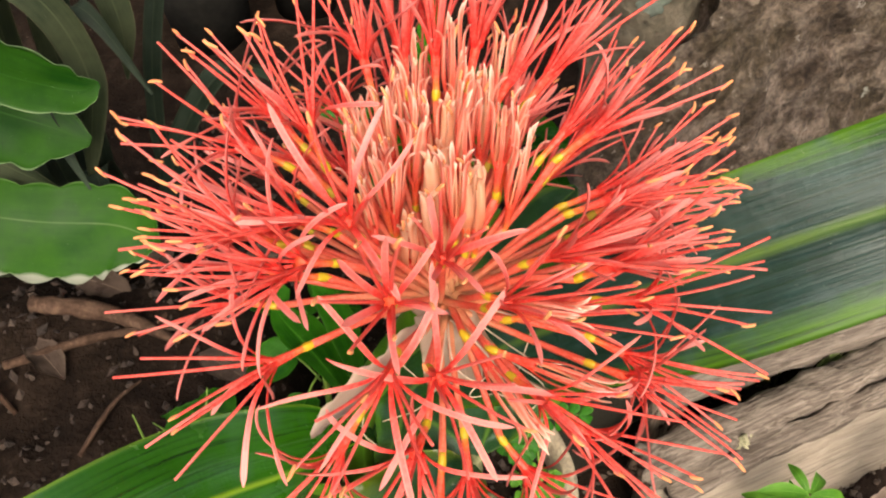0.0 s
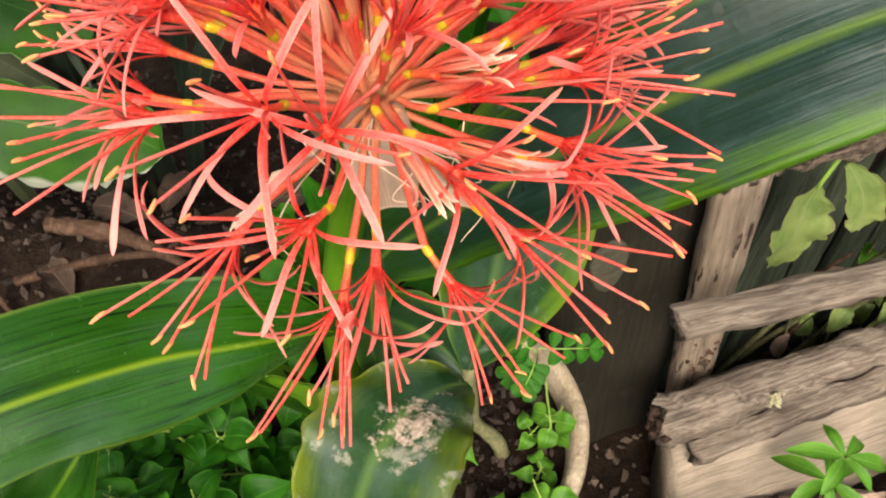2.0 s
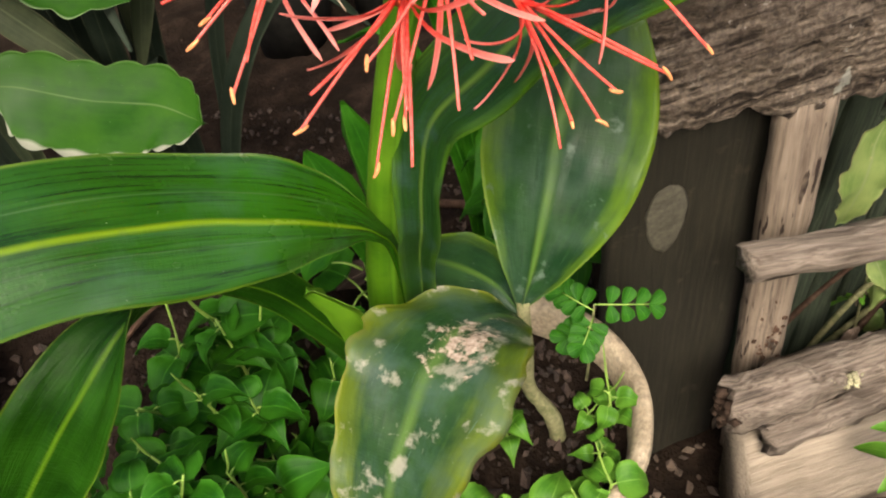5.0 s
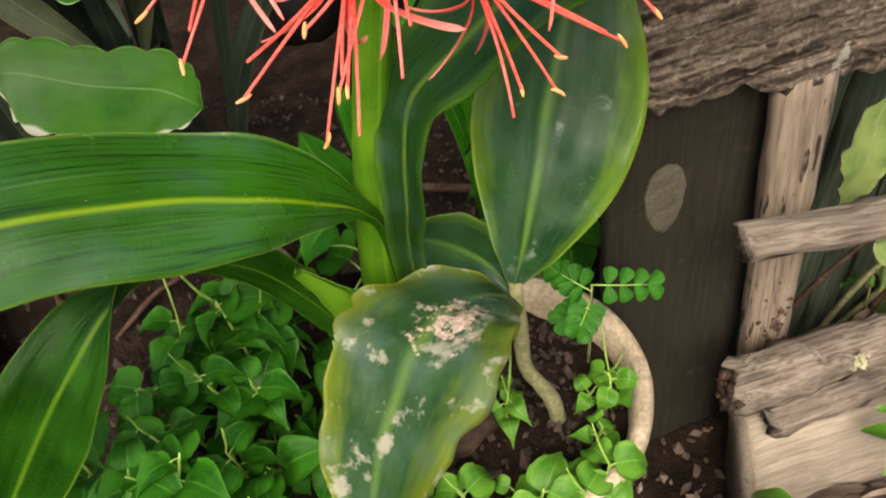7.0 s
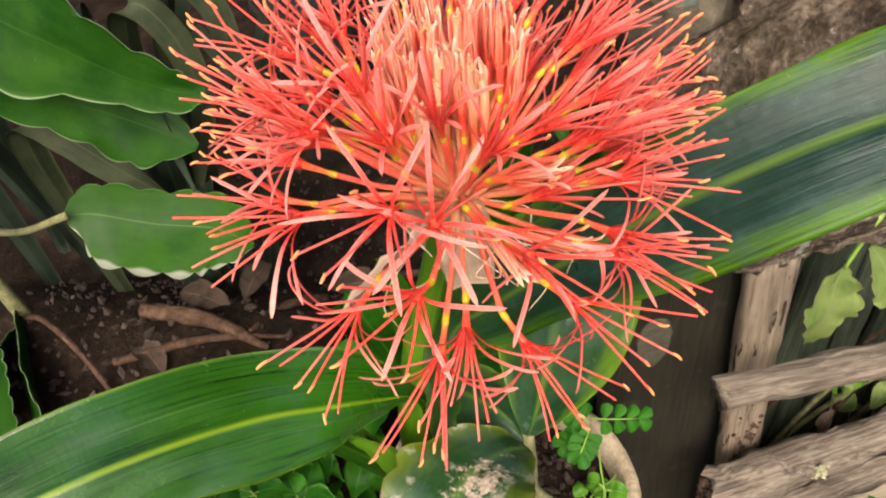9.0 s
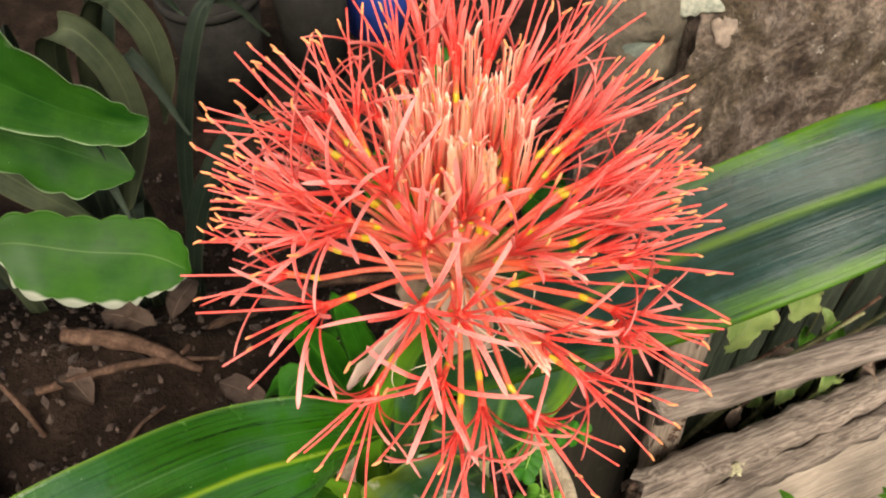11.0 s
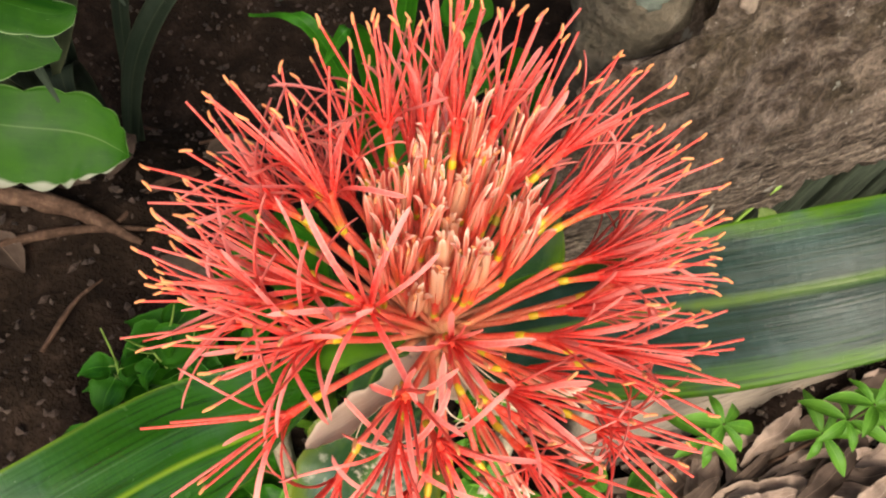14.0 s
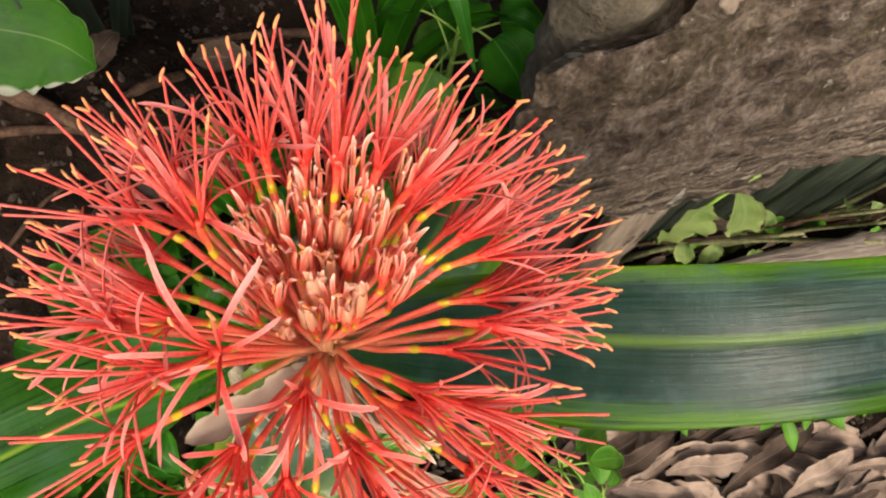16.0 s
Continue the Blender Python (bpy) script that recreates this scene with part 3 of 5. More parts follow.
    me = bpy.data.meshes.new(name)
    bm.to_mesh(me)
    bm.free()
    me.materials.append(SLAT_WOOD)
    ob = tagged(new(name, me), "unseen dark wall added behind the plants to block low sky light", "wall", "", "structure")
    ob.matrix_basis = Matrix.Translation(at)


# added out of view: blocks the low sky behind, darkening soil and sheen
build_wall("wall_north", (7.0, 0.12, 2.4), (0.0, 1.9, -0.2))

# ---- fence: stake, dark board, rails, slats behind ----
FENCE = pose(0.146, 0.257, 0, 0, 0, 20)


def rough_board(name, size, material, seed, chips=0.004, segs=26, taper=0.0, axis=0):
    """A weathered board, split and worn; its length lies along the axis, with its start at the origin."""
    length, h, d = size
    k, rings = 16, []
    for i in range(segs + 1):
        f = i / segs
        ring = []
        sc = 1 - taper * f
        for j in range(k):
            a = 2 * math.pi * (j + 0.5) / k
            cx, cy = math.cos(a), math.sin(a)
            q = 1 / max(abs(cx), abs(cy)) * (0.93 if abs(abs(cx) - abs(cy)) < 0.25 else 1.0)
            v = Vector((f * length * 40, cx * 2 + seed, cy * 2 - seed))
            wob = chips * (noise.noise(v * 1.1) + 0.5 * noise.noise(v * 3.3))
            y = cx * q * d / 2 * sc + wob * cx
            z = cy * q * h / 2 * sc + wob * cy
            x = f * length
            if i in (0, segs):
                x += chips * 1.6 * noise.noise(Vector((cx * 3, cy * 3, seed + i)))
            ring.append((x, y, z) if axis == 0 else (z, y, x))
        rings.append(ring)
    return loft(name, rings, material, True, True)


fence = thing("wooden_fence", "weathered grey wooden garden fence with split rails and a dark board", "fence", m=FENCE)
def lumps(name, count, spread, sizes, material, seed):
    """A crust of small uneven lumps lying close together."""
    r = random.Random(seed)
    verts, faces = [], []
    for _ in range(count):
        c = Vector((r.gauss(0, spread[0]), r.gauss(0, spread[1]), r.gauss(0, spread[2])))
        q = r.uniform(*sizes)
        turn = Euler((r.uniform(0, 6), r.uniform(0, 6), r.uniform(0, 6))).to_matrix()
        k = len(verts)
        for v in ((1.2, 0, 0), (-1.2, 0, 0), (0, 0.9, 0), (0, -0.9, 0), (0, 0, 0.7), (0, 0, -0.7)):
            verts.append(c + turn @ Vector(v) * q)
        faces += [tuple(k + i for i in f) for f in ((0, 2, 4), (2, 1, 4), (1, 3, 4), (3, 0, 4), (2, 0, 5), (1, 2, 5), (3, 1, 5), (0, 3, 5))]
    return mesh_from(name, verts, faces, None, material)


stake = part("stake", rough_board("stake", (0.422, 0.034, 0.014), STAKE_WOOD, 3.1, 0.0015, axis=2), fence, "light brown worm-eaten upright stake", pose(0.076, 0.030, -0.18, 0, -5, 0))
dark_board = part("dark_board", rough_board("dark_board", (0.415, 0.105, 0.018), SHADED_WOOD, 7.7, 0.0015, axis=2), fence, "upright board coloured dark for the shade it stands in", pose(0.002, 0.055, -0.18, 0, -2, 0))
patch = []
for i in range(25):
    f = i / 24
    w = 0.0145 * math.sqrt(max(0.0004, 1 - (2 * f - 1) ** 2)) * (0.85 + 0.3 * f) * (1 + 0.05 * noise.noise(Vector((f * 7, 1, 2))))
    patch.append([(-w, 0.0, f * 0.058), (-w * 0.8, -0.0011, f * 0.058), (0.0, -0.0014, f * 0.058), (w * 0.8, -0.0011, f * 0.058), (w, 0.0, f * 0.058), (0, 0.003, f * 0.058)])
part("lichen_patch", loft("lichen_patch", patch, LICHEN), dark_board, "pale oval lichen patch", pose(-0.016, -0.0092, 0.306))
part("rail", rough_board("rail", (0.46, 0.016, 0.020), GREY_WOOD, 1.3, 0.0045, taper=-0.35), fence, "grey split rail with a broken end", pose(-0.010, -0.016, 0.172, 0, 11.5, 3))
low_rail = part("rail", rough_board("rail", (0.5, 0.033, 0.032), GREY_WOOD, 5.2, 0.008, 44, taper=0.1), fence, "thick cracked grey rail", pose(0.010, -0.013, 0.010, 0, 5.5, 5))
tagged(part("worm_patch", lumps("worm_patch", 34, (0.007, 0.0008, 0.013), (0.0012, 0.0028), BARK, 8), stake, "crumbling reddish-brown worm-eaten wood", pose(0.001, -0.0072, 0.208)), "crumbling reddish-brown worm-eaten wood", kind="stuff")
tagged(part("rotten_end", lumps("rotten_end", 26, (0.0007, 0.0055, 0.0055), (0.0035, 0.0065), ROTTEN, 9), low_rail, "dark hollow rotten end", pose(-0.003, 0, 0)), "dark hollow rotten end", kind="stuff")
tagged(part("lichen_patch", lumps("lichen_patch", 34, (0.006, 0.0018, 0.0030), (0.0016, 0.0036), PALE_LICHEN, 10), low_rail, "pale yellow-green lichen", pose(0.090, -0.0155, 0.010)), "pale yellow-green lichen", kind="stuff")
part("rail", rough_board("rail", (0.44, 0.017, 0.018), GREY_WOOD, 9.4, 0.006, 44), fence, "splintered lower rail split from the thick one", pose(0.034, -0.034, -0.014, 0, 0.5, 4.5))
part("base_board", rough_board("base_board", (0.56, 0.150, 0.04), PALE_WOOD, 21.0, 0.0025), fence, "pale beige smooth board at the foot", pose(0.022, -0.040, -0.100, -20, 3, 3))
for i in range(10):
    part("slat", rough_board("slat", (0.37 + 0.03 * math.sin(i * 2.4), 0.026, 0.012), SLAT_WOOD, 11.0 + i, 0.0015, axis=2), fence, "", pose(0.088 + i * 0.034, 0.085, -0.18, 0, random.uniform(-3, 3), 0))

def build_log():
    """A thick worn log lying on stake and board; rounded front, rough top."""
    prof = [(-0.003, -0.008), (-0.006, 0.0), (-0.002, 0.03), (0.006, 0.065), (0.014, 0.10), (0.022, 0.135), (0.033, 0.175), (0.052, 0.215), (0.085, 0.245), (0.14, 0.26), (0.21, 0.245), (0.27, 0.18), (0.28, 0.09), (0.24, 0.02), (0.15, 0.0), (0.07, -0.002), (0.006, -0.007)]
    loop = smooth_path(prof + [prof[0]], 170)[:-1][::-1]
    rings, n = [], 170
    for i in range(n + 1):
        f = i / n
        ring = []
        full = 0.80 + 0.20 * math.sqrt(min(1.0, f / 0.10))
        for d, z in loop:
            start = -0.088 + 0.058 * smoothstep(0.150, 0.170, z) + 1.1 * max(0.0, d - 0.032)
            x = start + (0.69 - start) * f ** 1.3
            d, z = 0.03 + (d - 0.03) * full, 0.012 + (z - 0.012) * (0.4 + 0.6 * full)
            v = Vector((x * 9, d * 9, z * 9))
            a = (0.004 + 0.008 * smoothstep(0.03, 0.10, z)) * noise.noise(v) + 0.006 * noise.noise(v * 3.7) + 0.0048 * noise.noise(v * 9) + 0.0026 * noise.noise(v * 21)
            cd, cz = d - 0.13, z - 0.12
            r = math.hypot(cd, cz) + 1e-6
            end = 0.014 * noise.noise(Vector((d * 22, z * 22, 4.0))) if i < 3 else 0
            ring.append((x + end, d + cd / r * a, z + cz / r * a))
        rings.append(ring)
    core = np.mean(np.array(rings[0]), axis=0)
    ends = [[tuple(core + (np.array(p) - core) * q + np.array((-0.012 * (1 - q) + 0.006 * noise.noise(Vector(p) * 40 * q), 0, 0))) for p in rings[0]] for q in (0.05, 0.3, 0.55, 0.75, 0.9)]
    return loft("log", ends + rings, LOG)


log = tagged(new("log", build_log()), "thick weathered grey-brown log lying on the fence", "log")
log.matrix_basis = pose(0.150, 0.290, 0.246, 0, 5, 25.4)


# ---- pot with soil ----
def build_pot():
    cx, cy = 0.002, 0.215
    pot = thing("plant_pot", "round cream cement plant pot with a worn rim", "pot", (cx, cy, -0.14))
    prof = [(0.066, 0.0), (0.076, 0.06), (0.086, 0.13), (0.090, 0.176), (0.097, 0.181), (0.1005, 0.190), (0.0985, 0.1985), (0.093, 0.200), (0.088, 0.195), (0.085, 0.17), (0.07, 0.05), (0.0, 0.048)]
    rings = []
    for i in range(56):
        a = 2 * math.pi * i / 56
        ring = []
        for r, z in prof:
            q = r + 0.0018 * noise.noise(Vector((math.cos(a) * 3, math.sin(a) * 3, z * 30)))
            ring.append((q * math.cos(a), q * math.sin(a), z + 0.002 * noise.noise(Vector((math.cos(a) * 4, math.sin(a) * 4, 7)))))
        rings.append(ring)
    k = len(prof)
    verts = [v for r in rings for v in r]
    faces = [(i * k + j, ((i + 1) % 56) * k + j, ((i + 1) % 56) * k + j + 1, i * k + j + 1) for i in range(56) for j in range(k - 1)]
    part("body", mesh_from("pot_body", verts, faces, None, CEMENT), pot)
    n = 26
    verts, faces = [(0, 0, 0.172)], []
    for i in range(1, n + 1):
        for j in range(48):
            a = 2 * math.pi * j / 48
            r = 0.0865 * i / n
            x, y = r * math.cos(a), r * math.sin(a)
            verts.append((x, y, 0.170 + 0.006 * noise.noise(Vector((x, y, 0)) * 60) + 0.004 * noise.noise(Vector((x, y, 3)) * 140)))
    faces += [(0, 1 + j, 1 + (j + 1) % 48) for j in range(48)]
    faces += [(1 + i * 48 + j, 1 + (i + 1) * 48 + j, 1 + (i + 1) * 48 + (j + 1) % 48, 1 + i * 48 + (j + 1) % 48) for i in range(n - 1) for j in range(48)]
    part("potting_soil", mesh_from("potting_soil", verts, faces, None, SOIL), pot, "dark crumbly potting soil")


build_pot()

# ---- the blood lily ----
HUB = Vector((0.0, 0.137, 0.445))
lily = thing("blood_lily", "flowering blood lily with a red ball-shaped bloom and strap leaves", "plant", (-0.055, 0.2, 0.03))
HOME = Vector((-0.055, 0.2, 0.03))
AT = Matrix.Translation(-HOME)


def lily_part(name, me, label=""):
    return part(name, me, lily, label, AT)


lily_part("scape", tube("scape", [(-0.055, 0.2, 0.025), (-0.054, 0.2, 0.175), (-0.040, 0.182, 0.276), (-0.021, 0.161, 0.365), (-0.001, 0.139, 0.440)],
                        [0.015, 0.0115, 0.0095, 0.0080, 0.0065, 0.008], LILY_STEM, 14, 30), "thick green flower stalk")
lily_part("leaf", blade("leaf", [
    (-0.040, 0.190, 0.157, 0.49, 0.80, 0.23, 0.0040, 0.43), (-0.039, 0.178, 0.240, 0.40, 0.83, 0.18, 0.0045, 0.48), (-0.043, 0.164, 0.271, 0.23, 0.85, 0.23, 0.0080, 0.45), (-0.053, 0.149, 0.290, -0.01, 0.86, 0.35, 0.0235, 0.42),
    (-0.070, 0.132, 0.309, -0.09, 0.86, 0.31, 0.0313, 0.61), (-0.098, 0.113, 0.327, -0.13, 0.86, 0.27, 0.0340, 0.78), (-0.132, 0.083, 0.347, -0.04, 0.85, 0.28, 0.0328, 0.74),
    (-0.173, 0.049, 0.357, 0.01, 0.84, 0.29, 0.0320, 0.88), (-0.225, 0.005, 0.355, 0.07, 0.82, 0.33, 0.0245, 0.95), (-0.275, -0.043, 0.334, 0.12, 0.80, 0.42, 0.0012, 0.95)],
    LILY, 80, 26, 0.20, 0.05, seed=1.0, pleat=0.010), "long glossy green strap leaf with a yellow midrib")
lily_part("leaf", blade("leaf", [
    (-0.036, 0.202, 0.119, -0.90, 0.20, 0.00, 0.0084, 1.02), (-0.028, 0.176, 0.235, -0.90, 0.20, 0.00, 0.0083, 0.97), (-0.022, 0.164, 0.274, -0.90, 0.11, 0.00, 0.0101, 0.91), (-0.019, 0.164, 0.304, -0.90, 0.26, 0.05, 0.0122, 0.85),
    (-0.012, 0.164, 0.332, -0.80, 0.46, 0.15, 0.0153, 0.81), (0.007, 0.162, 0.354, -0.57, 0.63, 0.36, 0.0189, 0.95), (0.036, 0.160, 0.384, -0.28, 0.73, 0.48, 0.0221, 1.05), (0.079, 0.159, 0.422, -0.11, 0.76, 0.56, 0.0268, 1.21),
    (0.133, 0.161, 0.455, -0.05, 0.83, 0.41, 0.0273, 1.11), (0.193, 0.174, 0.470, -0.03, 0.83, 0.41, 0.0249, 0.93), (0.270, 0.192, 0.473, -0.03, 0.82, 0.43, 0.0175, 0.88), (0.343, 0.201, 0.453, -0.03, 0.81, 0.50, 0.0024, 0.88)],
    LILY_WORN_SHEEN, 130, 36, 0.22, 0.20, seed=4.0, pleat=0.005, deep=0.8), "broad glossy green strap leaf spreading under the bloom")
lily_part("leaf", blade("leaf", [
    (-0.059, 0.177, 0.151, 0.46, 0.58, 0.37, 0.0082, 0.94), (-0.092, 0.147, 0.253, 0.54, 0.28, 0.62, 0.0118, 0.96), (-0.124, 0.116, 0.282, 0.53, 0.20, 0.45, 0.0153, 1.00), (-0.153, 0.084, 0.258, 0.58, 0.08, 0.16, 0.0198, 1.11),
    (-0.195, 0.063, 0.202, 0.67, 0.21, -0.06, 0.0190, 1.20), (-0.238, 0.046, 0.135, 0.79, 0.32, -0.32, 0.0010, 1.19)], LILY_SHADED, 60, 34, 0.3, 0.05, seed=7.0, pleat=0.045), "drooping green leaf, coloured dark for the shade under its neighbour")
for pts, fold in (([(-0.002, 0.134, 0.444, 0.4, -0.3, 0.8, 0.006), (-0.010, 0.122, 0.443, 0.5, -0.3, 0.75, 0.007), (-0.020, 0.113, 0.437, 0.5, -0.4, 0.7, 0.0075), (-0.032, 0.107, 0.428, 0.5, -0.4, 0.6, 0.006), (-0.041, 0.103, 0.419, 0.5, -0.4, 0.6, 0.001)], 0.35),
                  ([(0.0, 0.134, 0.444, 1, 0, 0, 0.009), (0.002, 0.127, 0.436, 1, 0.1, 0.05, 0.009), (0.003, 0.125, 0.425, 1, 0.15, 0, 0.0095), (0.004, 0.124, 0.414, 1, 0.1, 0.08, 0.008)], 0.3),
                  ([(0.004, 0.134, 0.446, 0.7, 0.7, 0, 0.004), (0.012, 0.124, 0.444, 0.7, 0.2, 0.6, 0.0028), (0.019, 0.120, 0.433, 0.6, 0.1, 0.7, 0.0026), (0.025, 0.118, 0.428, 0.3, 0.3, 0.9, 0.0024), (0.034, 0.115, 0.425, 0.2, 0.3, 0.9, 0.0008)], 0.8),
                  ([(0.0, 0.137, 0.443, 0.9, 0.2, 0, 0.008), (-0.012, 0.155, 0.435, 1, 0.2, 0.1, 0.012), (-0.018, 0.164, 0.405, 1, 0.2, 0, 0.009), (-0.020, 0.166, 0.385, 1, 0.2, 0, 0.001)], 0.4)):
    lily_part("bract", blade("bract", pts, BRACT, 26, 10, fold, 0.16, 0.0004, seed=fold * 9), "dry papery beige bract")


# floret pieces, a few shapes of each
def tepal_mesh(material, a0, a1, length, width, drift, curl, bundle=0.0016, hood=False, twist=0.0):
    """A narrow even ribbon with a shallow channel, a thin edge and a blunt tip."""
    n, top, bot, uv = 16, [], [], []
    p, ang = np.array([bundle, 0.0, 0.0095]), a0
    lat = np.array([0, 1.0, 0])
    for i in range(n + 1):
        f = i / n
        end = math.sqrt(max(0.02, 1 - max(0.0, (f - 0.84) / 0.16) ** 2))
        w = width * (0.62 + 0.38 * smoothstep(0.0, 0.4, f)) * end / 2
        dirn = np.array([math.sin(ang), 0, math.cos(ang)])
        nor = np.array([math.cos(ang), 0, -math.sin(ang)])
        c = p + lat * drift * f * f
        turn = twist * f * f
        across, face = lat * math.cos(turn) + nor * math.sin(turn), nor * math.cos(turn) - lat * math.sin(turn)
        for j, side in enumerate((-1, 0, 1)):
            q = c + across * w * side - face * w * (0.5 if hood else 0.3) * abs(side)
            top.append(q)
            bot.append(q + face * (0.0003 if side == 0 else 0.00009))
            uv.append((f, j / 2))
        ang += (a1 - a0) / n * (1.9 if f < 0.35 else 0.55) + (curl / n * f ** 7 * 8 if hood else curl / n * f * f * 3)
        p = p + dirn * length / n
    m = len(top)
    faces = []
    for i in range(n):
        for j in range(2):
            a, b = i * 3 + j, (i + 1) * 3 + j
            faces += [(a, b, b + 1, a + 1), (m + a, m + a + 1, m + b + 1, m + b)]
    return mesh_from("tepal", top + bot, faces, uv + uv, material)


def filament_mesh(material, ang, length, bend, drift, r=0.00056, bundle=0.0009):
    n, rings = 9, []
    p = np.array([bundle, 0.0, 0.009])
    a = ang
    for i in range(n + 1):
        f = i / n
        d = np.array([math.sin(a), 0, math.cos(a)])
        nor = np.array([math.cos(a), 0, -math.sin(a)])
        q = r * (1 - 0.35 * f)
        c = p + np.array([0, drift * f * f, 0])
        rings.append([c + q * (math.cos(t) * nor + math.sin(t) * np.array([0, 1.0, 0])) for t in (0, 1.2566, 2.5133, 3.7699, 5.0265)])
        p = p + d * length / n
        a += bend / n
    return loft("filament", rings, material), Vector(c), Vector(d)


def anther_mesh(length, curve):
    path = [(0, 0, -length * 0.5), (0, curve, -length * 0.2), (0, curve, length * 0.2), (0, 0, length * 0.5)]
    return tube("anther", path, [0.00025, 0.00046, 0.00050, 0.00046, 0.00025], ANTHER, 6, 6)


rnd = random.Random(11)
OPEN_TEPALS = [tepal_mesh(TEPAL, radians(rnd.uniform(18, 34)), radians(rnd.uniform(68, 108)), rnd.uniform(0.026, 0.036), rnd.uniform(0.0013, 0.0019), rnd.uniform(-0.006, 0.006),
                          radians(rnd.choice((rnd.uniform(-45, 5), rnd.uniform(-25, 20), rnd.uniform(-25, 20), rnd.uniform(40, 120)))), twist=rnd.uniform(-1.1, 1.1)) for _ in range(24)]
WIDE_TEPALS = [tepal_mesh(TEPAL, radians(rnd.uniform(20, 36)), radians(rnd.uniform(72, 105)), rnd.uniform(0.027, 0.034), rnd.uniform(0.0013, 0.0018), rnd.uniform(-0.006, 0.006),
                          radians(rnd.choice((rnd.uniform(-45, 5), rnd.uniform(-25, 20), rnd.uniform(40, 110)))), twist=rnd.uniform(-1.2, 1.2)) for _ in range(18)]
HALF_TEPALS = [tepal_mesh(TEPAL, radians(rnd.uniform(5, 14)), radians(rnd.uniform(16, 52)), rnd.uniform(0.024, 0.031), rnd.uniform(0.0013, 0.0018), rnd.uniform(-0.003, 0.003),
                          radians(rnd.uniform(-30, 60)), twist=rnd.uniform(-0.8, 0.8)) for _ in range(14)]
BUD_TEPALS = [tepal_mesh(BUD, radians(rnd.uniform(10, 22)), radians(rnd.uniform(-15, 2)), rnd.uniform(0.022, 0.031), rnd.uniform(0.0012, 0.0017), rnd.uniform(-0.0022, 0.0022),
                         radians(rnd.choice((rnd.uniform(-60, 10), rnd.uniform(40, 170)))), 0.0013, True) for _ in range(12)]
PALE_TEPALS = [tepal_mesh(BUD_PALE, radians(rnd.uniform(11, 17)), radians(rnd.uniform(-13, -4)), rnd.uniform(0.022, 0.028), rnd.uniform(0.0019, 0.0025), rnd.uniform(-0.002, 0.002),
                          radians(rnd.choice((rnd.uniform(-40, 20), rnd.uniform(30, 150)))), 0.0012, True) for _ in range(10)]
OPEN_FILS = [filament_mesh(FILAMENT, radians(rnd.uniform(5, 32)), rnd.uniform(0.029, 0.039), radians(rnd.uniform(-10, 14)), rnd.uniform(-0.003, 0.003)) for _ in range(16)]
HALF_FILS = [filament_mesh(FILAMENT, radians(rnd.uniform(2, 16)), rnd.uniform(0.031, 0.041), radians(rnd.uniform(-5, 12)), rnd.uniform(-0.002, 0.002)) for _ in range(10)]
BUD_FILS = [filament_mesh(BUD_PALE, radians(rnd.uniform(2, 6)), rnd.uniform(0.017, 0.025), radians(rnd.uniform(-20, 15)), rnd.uniform(-0.0015, 0.0015), 0.00045) for _ in range(6)]
ANTHERS = [anther_mesh(rnd.uniform(0.0030, 0.0042), rnd.uniform(0.0, 0.0004)) for _ in range(5)]
TUBE_MESH = tube("floret", [(0, 0, -0.001), (0, 0, 0.004), (0, 0, 0.0115)], [0.0010, 0.0010, 0.0013, 0.0017], TUBE, 8, 6)
OVARY_MESH = tube("ovary", [(0, 0, -0.0042), (0, 0, -0.002), (0, 0, 0.0004)], [0.0009, 0.0012, 0.0013, 0.0009], OVARY, 8, 6)


def build_floret(centre, facing, kind, rng):
    """One floret: its mouth at centre, opening along facing; the stalk runs back to the hub."""
    facing = Vector(facing).normalized()
    foot = Vector(centre) - facing * 0.010
    m = axes(facing, (rng.uniform(-1, 1), rng.uniform(-1, 1), rng.uniform(-1, 1)), foot)
    floret = part("floret", TUBE_MESH, lily, "", AT @ m)
    back = m.inverted()
    spread = Vector((rng.uniform(-1, 1), rng.uniform(-1, 1), rng.uniform(-0.5, 0.5))) * 0.0035
    a = back @ (HUB + spread + (Vector(centre) - HUB).normalized() * 0.004)
    mid = back @ (HUB.lerp(foot, 0.55) + Vector((0, 0, rng.uniform(-0.002, 0.004))))
    part("pedicel", tube("pedicel", [a, mid, (0, 0, -0.003)], [0.0012, 0.0011, 0.0010, 0.0012], PEDICEL, 6, 8), floret)
    part("ovary", OVARY_MESH, floret)
    tepals = {"wide": WIDE_TEPALS, "open": OPEN_TEPALS, "half": HALF_TEPALS, "bud": BUD_TEPALS, "pale": PALE_TEPALS}[kind]
    fils = {"wide": OPEN_FILS, "open": OPEN_FILS, "half": HALF_FILS, "bud": BUD_FILS, "pale": BUD_FILS}[kind]
    for i in range(6):
        part("tepal", rng.choice(tepals), floret, "", pose(0, 0, 0, 0, 0, i * 60 + rng.uniform(-12, 12)))
    for i in range(6 if kind in ("wide", "open", "half") else 4):
        me, tip, d = rng.choice(fils)
        turn = pose(0, 0, 0, 0, 0, i * 60 + 30 + rng.uniform(-18, 18))
        part("filament", me, floret, "", turn)
        if (kind in ("bud", "pale") and i % 3) or rng.random() < 0.15 or (kind == "wide" and i % 3 == 1):
            continue
        part("anther", rng.choice(ANTHERS), floret, "", turn @ axes(d + Vector((rng.uniform(-1, 1), rng.uniform(-1, 1), rng.uniform(-0.3, 0.3))) * 0.55, (1, 0.3, 0), tip))


